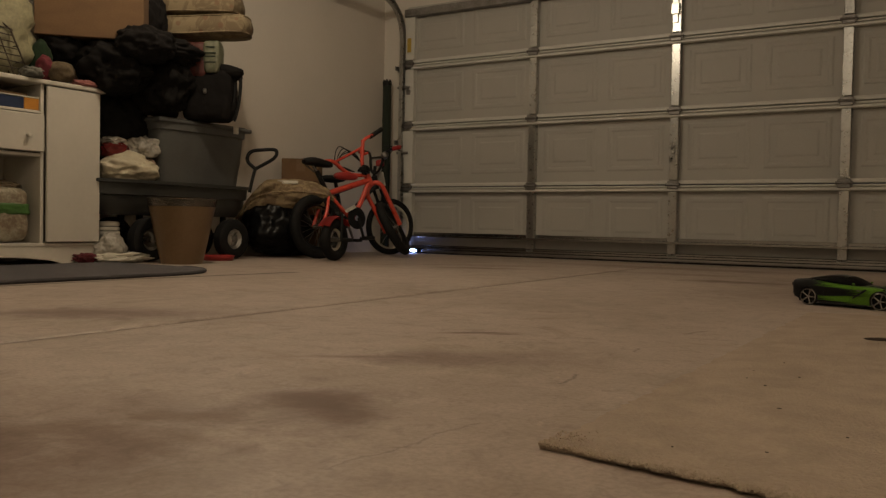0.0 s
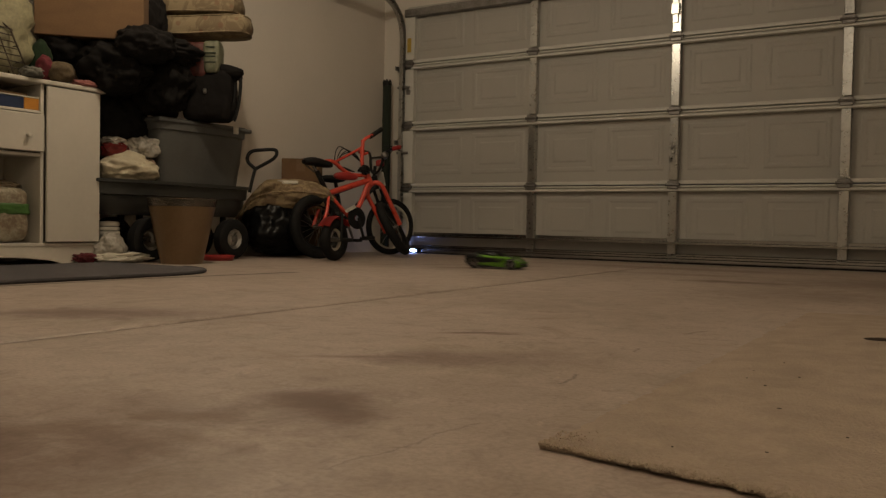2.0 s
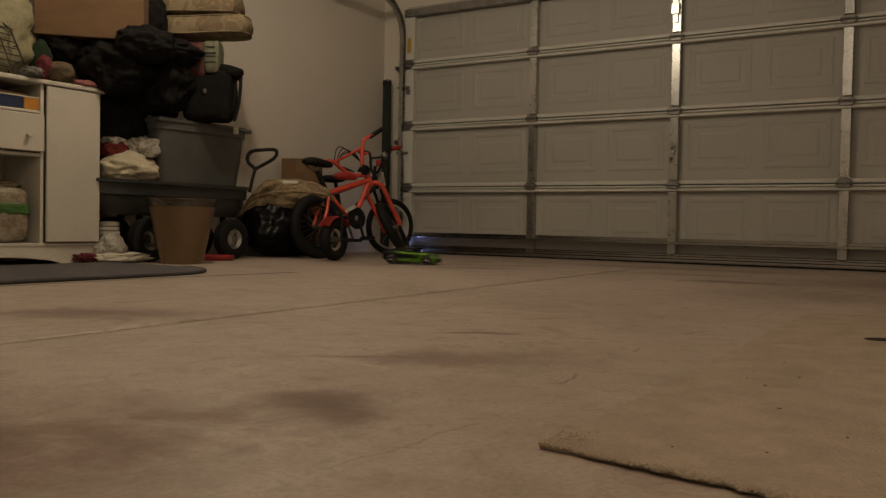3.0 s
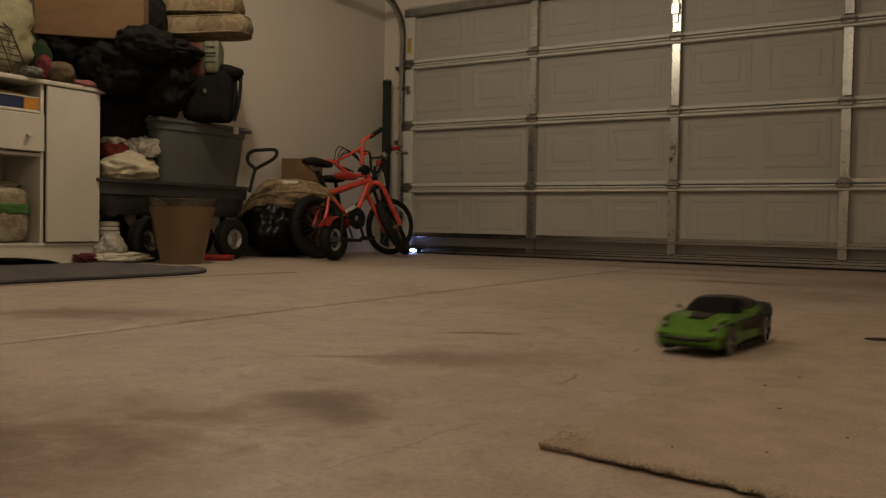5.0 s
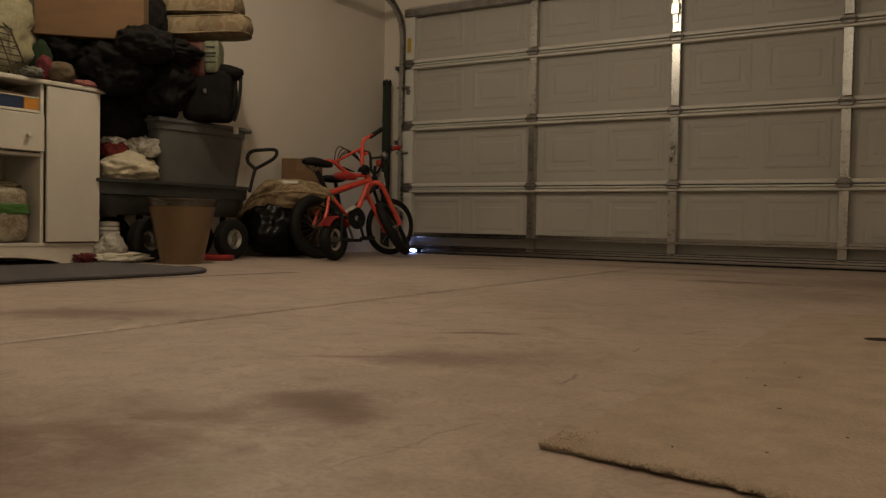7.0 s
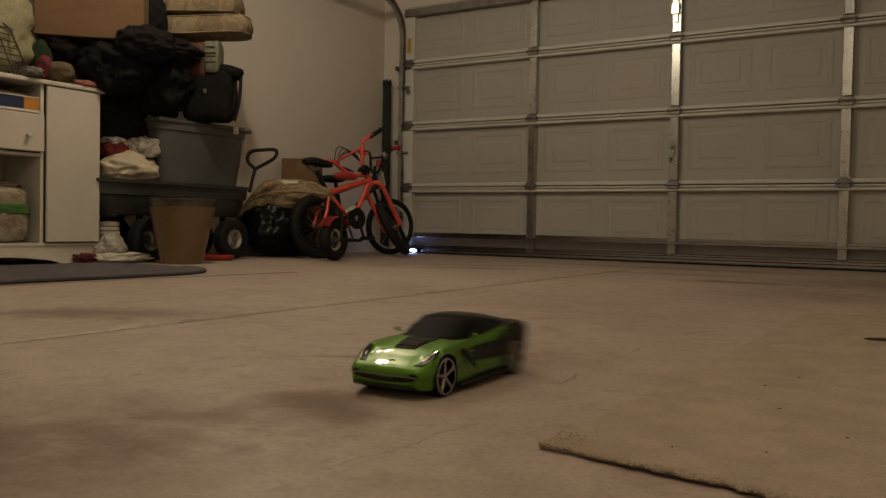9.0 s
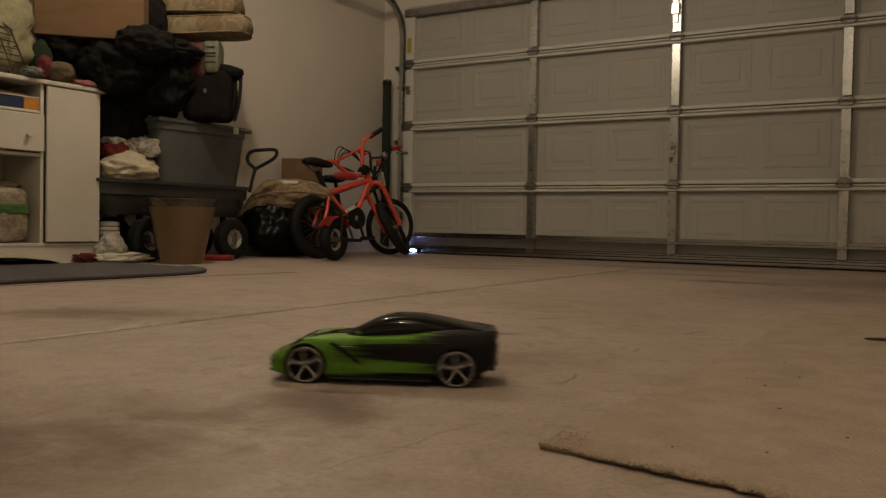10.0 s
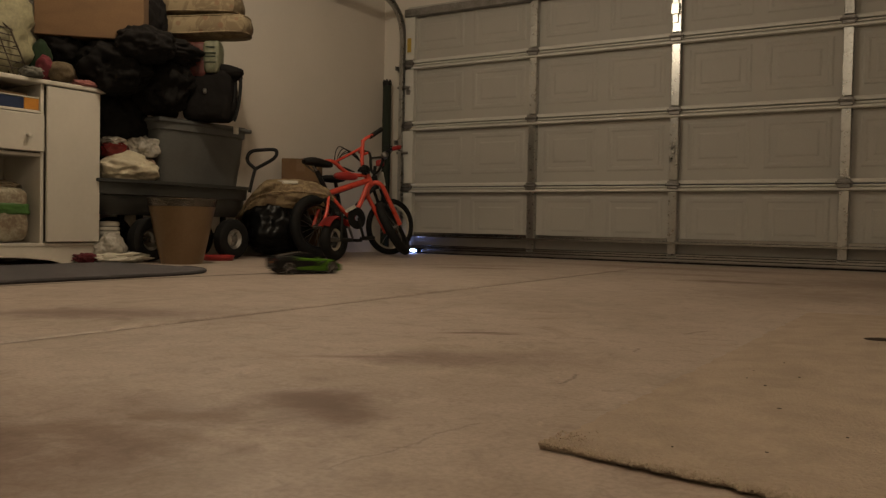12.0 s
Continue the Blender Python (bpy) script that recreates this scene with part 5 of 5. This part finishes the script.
part("cap", lathe(bmesh.new(), [(0, 0.232), (0.058, 0.230), (0.06, 0.224), (0.05, 0.222), (0, 0.222)], 32), M_WHITE, r, smooth=True)
single("clear_bag", lump((0.03, -3.06, 0.075), (0.08, 0.095, 0.10), 0.25, 61, 1.6, 5, 0.1, 0.06, 1.5), M_FILM, "clear crinkled plastic bag on the floor", "plastic bag")
single("white_towel", lump((0.075, -3.03, 0.030), (0.10, 0.175, 0.030), 0.3, 63, 2.0, 5, 0.05, 0.12), surface("off_white_towel", (0.60, 0.56, 0.47), (0.5, 0.46, 0.38), rough=0.95, big=14, fine=200, bump=0.5), "off-white towel lying crumpled on the floor", "towel")
single("red_rag", lump((0.045, -3.23, 0.030), (0.045, 0.075, 0.028), 0.35, 65, 2.8, 5, 0.1, 0.3), M_PINK, "dark red rag lying on the floor", "rag")
single("red_dish", lathe(bmesh.new(), [(0, 0.004), (0.085, 0.004), (0.09, 0.0), (0.10, 0.03), (0.097, 0.032), (0.086, 0.008), (0, 0.008)], 32, pose(0.13, -2.36, 0)), M_REDPAD, "shallow red plastic dish on the floor", "dish")


def floor_mat():
    bm = bmesh.new()
    x0, x1, y0, y1, rad = 0.16, 1.14, -5.4, -3.16, 0.40
    pts = [(x0, y0), (x1, y0)]
    pts += [(x1 - rad + rad * math.cos(a), y1 - rad + rad * math.sin(a)) for a in [i * math.pi / 2 / 16 for i in range(17)]]
    pts += [(x0, y1)]
    lo = [bm.verts.new((x, y, 0.0)) for x, y in pts]
    hi = [bm.verts.new((x - 0.003 * (x > 0.5), y, 0.013)) for x, y in pts]
    n = len(pts)
    for k in range(n):
        bm.faces.new((lo[k], lo[(k + 1) % n], hi[(k + 1) % n], hi[k]))
    bm.faces.new(hi)
    bm.faces.new(lo[::-1])
    m = thing("floor_mat", (0, 0, 0), 0, "flat grey floor mat with a rounded corner by the cabinet", "mat")
    part("mat_top", bm, M_RUG, m)
    edge = [(x, y, 0.010) for x, y in pts[1:-1]]
    part("binding", tube(bmesh.new(), edge, 0.008, 6), M_RUG, m)


floor_mat()

# slumped things between the cart and the bicycles
single("bin_bag", lump((-0.08, -1.62, 0.215), (0.25, 0.27, 0.215), 0.14, 71, 1.8, 5, 0.05, 0.05), M_GLOSSBAG, "full black bin bag slumped on the floor", "bin bag", group="bin bags")
r = thing("pillow", (-0.02, -1.60, 0.435), 32, "leaf-patterned pillow slumped over a black bag", "pillow")
bm = lump((0, 0, 0), (0.36, 0.20, 0.11), 0.12, 73, 1.6, 5, 0, 0.06, 2.6)
for v in bm.verts:
    v.co.z -= 1.35 * max(0.0, -v.co.x - 0.10) ** 1.3 + 0.2 * max(0, v.co.x - 0.2)
part("cover", bm, M_CUSH2, r, smooth=True)
part("seam", tube(bmesh.new(), smooth_path([(-0.33, -0.11, -0.20), (-0.22, -0.175, -0.06), (-0.08, -0.20, 0.005), (0.10, -0.20, 0.02), (0.26, -0.17, 0.01), (0.32, -0.10, 0.0)], 6), 0.006, 6), M_CUSH2, r, "piped seam")
part("white_tag", solid((-0.075, -0.004, -0.016), (0.075, 0.004, 0.016), 0.002, pose(0.04, -0.15, 0.085, -50)), M_TAG, r, "white label strip")


# ---- bicycles ----
def bike_wheel(parent, centre, radius, turn, rim_mat, tyre=0.024, spokes=20, label=""):
    """A spoked wheel about its local y axis, placed by turn."""
    m = Matrix.Translation(centre) @ turn
    ring = [m @ Vector((math.cos(k * math.tau / 40) * (radius - tyre), 0, math.sin(k * math.tau / 40) * (radius - tyre))) for k in range(40)]
    w = part("wheel", tube(bmesh.new(), ring, tyre, 10, True), M_RUBBER, parent, label or "black knobbly tyre", True)
    rr = radius - 2.1 * tyre
    ring = [m @ Vector((math.cos(k * math.tau / 40) * rr, 0, math.sin(k * math.tau / 40) * rr)) for k in range(40)]
    part("rim", tube(bmesh.new(), ring, 0.011, 8, True), rim_mat, w, smooth=True)
    bm = tube(bmesh.new(), [m @ Vector((0, -0.04, 0)), m @ Vector((0, 0.04, 0))], 0.016, 10)
    part("hub", bm, M_STEEL, w, smooth=True)
    bm = bmesh.new()
    for k in range(spokes):
        a = k * math.tau / spokes
        s = 0.028 if k % 2 else -0.028
        tube(bm, [m @ Vector((math.cos(a + 0.3) * 0.014, s, math.sin(a + 0.3) * 0.014)), m @ Vector((math.cos(a) * rr, 0, math.sin(a) * rr))], 0.0013, 4, cap=False)
    tagged(part("spoke_set", bm, M_GALV, w), kind="stuff")
    return w


def bike_orange():
    """Bicycle frame axes: x forward, y to its left, z up."""
    b = thing("bicycle", (0.31, -1.585, 0), 75.6, "small orange BMX bicycle with black tyres on its stand", "bicycle", "bicycles")
    lean = Matrix.Rotation(radians(-7), 4, "X")
    T = lambda s, z, y=0.0: lean @ Vector((s, y, z))

    def pipe(name, pts, r, mat_=M_ORANGE, label="", n=4):
        return part(name, tube(bmesh.new(), smooth_path([T(*p) for p in pts], n), r, 10), mat_, b, label, True)

    ident = lean @ Matrix()
    bike_wheel(b, T(-0.018, 0.222), 0.225, ident, M_MATT, 0.036, label="black rear tyre")
    steer = Matrix.Rotation(radians(40), 4, "Z") @ Matrix.Rotation(radians(-30), 4, "X")
    bike_wheel(b, Vector((0.665, 0.03, 0.213)), 0.222, steer, M_MATT, 0.033, label="black front tyre, steered and leaning")
    pipe("down_tube", [(0.455, 0.565), (0.30, 0.52), (0.08, 0.452)], 0.021)
    pipe("top_tube", [(0.055, 0.675), (0.14, 0.685), (0.22, 0.635), (0.30, 0.60), (0.43, 0.60)], 0.014)
    pipe("head_tube", [(0.42, 0.645), (0.475, 0.535)], 0.024)
    pipe("seat_tube", [(0.075, 0.47), (0.14, 0.40), (0.27, 0.285)], 0.016)
    pipe("seat_mast", [(0.0, 0.61), (0.03, 0.55), (0.075, 0.465)], 0.017, M_MATT, "black seat mast")
    for y in (-0.055, 0.055):
        pipe("seat_stay", [(0.08, 0.455, y * 0.3), (0.03, 0.33, y), (-0.018, 0.222, y)], 0.012)
        pipe("chain_stay", [(0.29, 0.27, y * 0.4), (-0.018, 0.222, y)], 0.011)
    pipe("lower_tube", [(0.45, 0.55), (0.37, 0.40), (0.28, 0.28)], 0.018)
    # arched fork over the steered wheel
    crown = Vector((0.50, 0.055, 0.50))
    oa, ob_ = steer @ Vector((0, -0.06, 0)), steer @ Vector((0, 0.065, 0))
    foot = Vector((0.665, 0.03, 0.213))
    arch = [foot + oa, crown + oa + Vector((0.07, -0.01, -0.12)), crown + oa * 0.95, crown + (oa + ob_) * 0.5 + Vector((-0.012, 0, 0.042)), crown + ob_ * 0.95, crown + ob_ + Vector((0.07, -0.01, -0.12)), foot + ob_]
    part("fork", tube(bmesh.new(), smooth_path(arch, 6), 0.017, 10), M_ORANGE, b, "arched orange fork", True)
    # saddle
    bm = lump(T(0.0, 0.672), (0.11, 0.055, 0.03), 0.08, 5, 1.6, 4, 0, 0, 2.4)
    for v in bm.verts:
        q = max(0.0, v.co.x + 0.03) / 0.15
        v.co.y *= 1 - 0.55 * q
        v.co.z -= 0.02 * q
    part("saddle", bm, M_MATT, b, "black saddle", True)
    pipe("seat_post", [(-0.03, 0.65), (0.0, 0.60)], 0.012, M_CHROME, "chrome seat post")
    pipe("seat_rail", [(-0.09, 0.645), (-0.045, 0.615), (-0.02, 0.60)], 0.006, M_CHROME)
    # bars
    pipe("stem", [(0.42, 0.64), (0.405, 0.70), (0.425, 0.86)], 0.014)
    pipe("handlebar", [(0.41, 0.66, 0.0), (0.42, 0.80, 0.01), (0.44, 0.865, 0.0), (0.50, 0.90, -0.02)], 0.012)
    pipe("handlebar", [(0.43, 0.815, 0.0), (0.36, 0.775, 0.02), (0.19, 0.69, 0.04)], 0.010)
    pipe("grip", [(0.48, 0.885, -0.01), (0.585, 0.95, -0.03)], 0.017, M_MATT, "black rubber grip")
    pipe("crossbar", [(0.42, 0.75, 0.03), (0.43, 0.76, -0.04)], 0.009)
    for k in range(4):
        pipe("cable", [(0.41, 0.70, 0.02), (0.36 - 0.04 * k, 0.77 + 0.012 * k, 0.04), (0.25 - 0.02 * k, 0.74 - 0.02 * k, 0.04), (0.22 + 0.02 * k, 0.65, 0.03), (0.33, 0.62, 0.0)], 0.0035, M_MATT, "", 6)
    part("bar_pad", lump(T(0.25, 0.585), (0.10, 0.03, 0.028), 0.06, 6, 1.6, 3, 0, 0, 3), M_REDPAD, b, "red frame pad", True)
    part("brake_caliper", lump(T(0.40, 0.635, -0.03), (0.05, 0.03, 0.035), 0.4, 8, 3, 3, 0, 0.2), M_MATT, b)
    # drive
    m = lean @ Matrix.Translation((0.29, -0.045, 0.28))
    part("chainring", lathe(bmesh.new(), [(0.02, -0.004), (0.075, -0.004), (0.08, 0), (0.075, 0.004), (0.02, 0.004)], 32, m @ pose(0, 0, 0, 90), True), M_MATT, b)
    part("crank_arm", tube(bmesh.new(), [m @ Vector((0, -0.02, 0)), m @ Vector((0.03, -0.025, -0.14))], 0.010, 8), M_MATT, b)
    part("pedal", solid((-0.04, -0.10, -0.012), (0.04, -0.02, 0.012), 0.004, m @ Matrix.Translation((0.03, -0.01, -0.15))), M_MATT, b)
    part("chain_guard", solid((-0.12, -0.06, 0.0), (-0.02, -0.053, 0.022), 0.002, lean @ pose(0.30, 0, 0.36, 0, -24)), M_TAG, b, "white chain guard")
    part("stand", tube(bmesh.new(), [T(0.05, 0.22, 0.03), Vector((0.05, 0.16, 0.004))], 0.007, 8), M_STEEL, b)


def bike_black():
    b = thing("bicycle", (-0.02, -1.02, 0), 70, "black kids bicycle with white rims, behind the orange bicycle", "bicycle", "bicycles")

    def pipe(name, pts, r, mat_=M_MATT, label=""):
        return part(name, tube(bmesh.new(), smooth_path([Vector((p[0], p[2] if len(p) > 2 else 0, p[1])) for p in pts], 4), r, 10), mat_, b, label, True)

    bike_wheel(b, Vector((0.49, 0, 0.226)), 0.226, Matrix(), M_WHITE, 0.024, 12, "black tyre on a white rim")
    bike_wheel(b, Vector((-0.30, 0, 0.226)), 0.226, Matrix(), M_WHITE, 0.024, 12, "black tyre on a white rim")
    for y in (-0.05, 0.05):
        pipe("fork_blade", [(0.36, 0.52, y), (0.49, 0.226, y)], 0.013)
    pipe("head_tube", [(0.33, 0.62), (0.36, 0.52)], 0.022)
    pipe("down_tube", [(0.35, 0.55), (0.05, 0.26)], 0.018)
    pipe("top_tube", [(0.33, 0.60), (0.0, 0.48)], 0.014)
    pipe("stem", [(0.33, 0.62), (0.34, 0.70)], 0.013)
    pipe("handlebar", [(0.40, 0.83, -0.14), (0.37, 0.80, -0.10), (0.34, 0.66, -0.05), (0.34, 0.66, 0.05), (0.38, 0.80, 0.14), (0.40, 0.83, 0.24)], 0.011)
    pipe("handlebar", [(0.38, 0.77, -0.11), (0.37, 0.77, 0.11)], 0.009)
    pipe("grip", [(0.405, 0.832, -0.15), (0.43, 0.842, -0.21)], 0.017, M_REDPAD, "red rubber grip")
    pipe("grip", [(0.40, 0.83, 0.25), (0.41, 0.835, 0.34)], 0.017, M_REDPAD, "red rubber grip")
    for k in range(3):
        pipe("cable", [(0.45, 0.82, -0.18), (0.40 + 0.03 * k, 0.86 - 0.02 * k, -0.05), (0.41, 0.74 - 0.04 * k, 0.02), (0.36, 0.60, 0.02)], 0.0035)
    part("plate", solid((-0.003, -0.06, -0.055), (0.003, 0.06, 0.055), 0.003, pose(0.375, -0.02, 0.60, 0, -14, 0)), M_TAG, b, "white front plate")
    part("bell", lump((0.36, -0.10, 0.78), (0.03, 0.03, 0.03), 0.2, 4, 2, 3), M_STEEL, b, "", True)
    part("light", solid((0.36, -0.03, 0.70), (0.41, 0.03, 0.75), 0.008), M_REDPAD, b, "red plastic lamp")
    pipe("seat_tube", [(-0.02, 0.56), (0.05, 0.26)], 0.014)
    # added plate that stands in for the shade between the two bicycles
    part("shade_plate", lump((-0.12, -0.05, 0.25), (0.21, 0.012, 0.055), 0.0, 2, 1, 4, 0, 0, 3.5), M_MATT, b, "added black plate standing in for shade behind the orange bicycle", True)
    part("crank_arm", tube(bmesh.new(), [(0.05, -0.065, 0.26), (0.10, -0.07, 0.13)], 0.010, 8), M_STEEL, b)
    part("pedal", solid((0.06, -0.15, 0.105), (0.14, -0.07, 0.128), 0.005), M_MATT, b)
    part("mudguard", tube(bmesh.new(), arc((-0.30, 0, 0.226), 0.245, 20, 170, 14), 0.022, 8), M_REDPAD, b, "dark red mudguard", True)
    part("saddle", lump((-0.05, 0, 0.58), (0.12, 0.06, 0.03), 0.05, 3, 1.5, 3), M_MATT, b, "", True)
    for y in (-0.045, 0.045):
        pipe("stay", [(0.0, 0.48, y * 0.4), (-0.30, 0.226, y)], 0.010)
        pipe("stay", [(0.05, 0.26, y * 0.4), (-0.30, 0.226, y)], 0.010)


bike_orange()
bike_black()


def tricycle():
    t = thing("tricycle", (0.595, -1.80, 0), 96, "small tricycle with a red mudguard over its fat front wheel", "tricycle")
    bike_wheel(t, Vector((0, 0, 0.138)), 0.138, Matrix(), M_WHITE, 0.034, 5, "fat black wheel with pale spokes")
    bm = bmesh.new()
    a0 = [[Vector(((0.148) * math.cos(radians(a)), y, 0.138 + 0.148 * math.sin(radians(a)))) for a in range(35, 146, 10)] for y in (-0.045, 0.0, 0.045)]
    vs = [[bm.verts.new(p + Vector((0, 0, 0.008 if i == 1 else 0))) for p in row] for i, row in enumerate(a0)]
    for a, b in zip(vs, vs[1:]):
        for k in range(len(a) - 1):
            bm.faces.new((a[k], a[k + 1], b[k + 1], b[k]))
    bmesh.ops.solidify(bm, geom=bm.faces[:], thickness=0.004)
    part("mudguard", bm, M_REDPAD, t, "dark red mudguard", True)
    for y in (-0.055, 0.055):
        part("fork_blade", tube(bmesh.new(), [(0, y, 0.138), (0.03, y * 0.7, 0.31)], 0.009, 8), M_MATT, t, "", True)
    part("frame_tube", tube(bmesh.new(), smooth_path([(0.03, 0, 0.31), (0.08, 0.06, 0.27), (0.12, 0.16, 0.20)], 5), 0.012, 8), M_MATT, t, "", True)
    part("pedal", solid((-0.03, -0.13, 0.125), (0.03, -0.06, 0.15), 0.005), M_MATT, t)


tricycle()

r = thing("umbrella_bag", (-0.245, -0.09, 0), 0, "tall dark green canvas tube standing in the corner", "tube")
part("sleeve", lathe(bmesh.new(), [(0, 0), (0.034, 0), (0.038, 0.02), (0.036, 0.5), (0.038, 1.0), (0.036, 1.45), (0, 1.45)], 24), M_POLE, r, smooth=True)
part("end_cap", lathe(bmesh.new(), [(0.0365, 1.44), (0.040, 1.442), (0.040, 1.478), (0.034, 1.484), (0, 1.484)], 24), M_MATT, r, "black end cap", True)
for k in range(6):
    a = k * math.tau / 6
    part("rib_tip", solid((-0.006, -0.006, 1.483), (0.006, 0.006, 1.496), 0.002, Matrix.Translation((0.028 * math.cos(a), 0.028 * math.sin(a), 0))), M_MATT, r)


# ---- motion ----
# seconds, x, y on the floor, heading
DRIVE = [(0, 3.778, -2.976, 343), (0.25, 3.735, -2.955, 343.5), (0.5, 3.622, -2.893, 341), (1.0, 3.26, -2.61, 333), (1.5, 2.655, -2.08, 344), (2.0, 1.777, -1.77, 364), (2.5, 0.97, -1.775, 380), (2.7, 0.90, -1.80, 381),
         (3.0, 1.161, -1.73, 374), (3.2, 1.423, -1.70, 371), (3.6, 2.16, -1.68, 358), (4.0, 2.93, -1.98, 335), (4.3, 3.32, -2.52, 310), (4.6, 3.57, -3.25, 291), (4.8, 3.635, -3.77, 281), (5.0, 3.664, -4.275, 265), (5.2, 3.575, -4.693, 247), (5.4, 3.396, -5.054, 236.5),
         (5.5, 3.284, -5.198, 231), (5.6, 3.158, -5.325, 226), (5.8, 2.87, -5.56, 216), (6.2, 2.25, -5.82, 192), (6.6, 1.62, -5.78, 160), (7.0, 1.12, -5.35, 115), (7.2, 1.03, -5.05, 88), (7.4, 1.13, -4.74, 58), (7.7, 1.52, -4.44, 27), (8.0, 2.08, -4.32, 4), (8.3, 2.65, -4.45, -18), (8.6, 3.12, -4.78, -34),
         (8.8, 3.307, -4.972, -46), (8.9, 3.355, -4.985, -66), (9.0, 3.408, -4.945, -88), (9.1, 3.444, -4.93, -119), (9.2, 3.458, -4.918, -129), (9.35, 3.47, -4.917, -134.5), (9.5, 3.47, -4.917, -135), (9.65, 3.455, -4.928, -136.5), (9.8, 3.405, -4.956, -143), (10.0, 3.324, -4.99, -152),
         (10.3, 3.126, -5.045, -168), (10.5, 2.916, -5.053, -180), (10.6, 2.807, -5.04, -187), (10.8, 2.556, -4.952, -202), (11.0, 2.288, -4.806, -216), (11.2, 1.966, -4.527, -230), (11.5, 1.569, -4.011, -247), (11.6, 1.491, -3.827, -253), (12, 1.373, -2.968, -290)]


def motions():
    walk(toy_car, [(t, pose(x, y, 0.005 if 4.5 < t < 5.1 else 0, 0, 0, a)) for t, x, y, a in DRIVE])
    # the wheels turn with the way driven, a frame at a time, at most 80 degrees a step
    base = [w.matrix_basis.copy() for w in toy_wheels]
    spin, rows = 0.0, [[] for _ in toy_wheels]
    times = [r[0] for r in DRIVE]
    last = None
    for f in range(361):
        t = f / FPS
        i = max(0, min(len(DRIVE) - 2, sum(1 for a in times if a <= t) - 1))
        k = (t - times[i]) / (times[i + 1] - times[i])
        x, y, a = (DRIVE[i][j] + (DRIVE[i + 1][j] - DRIVE[i][j]) * k for j in (1, 2, 3))
        if last:
            step = (x - last[0]) * math.cos(radians(a)) + (y - last[1]) * math.sin(radians(a))
            spin += max(-80, min(80, math.degrees(step / (WHEEL_R * S))))
        last = (x, y)
        for j, w in enumerate(toy_wheels):
            rows[j].append((t, base[j] @ pose(0, 0, 0, 0, spin, 0)))
    for w, r in zip(toy_wheels, rows):
        walk(w, r)


motions()
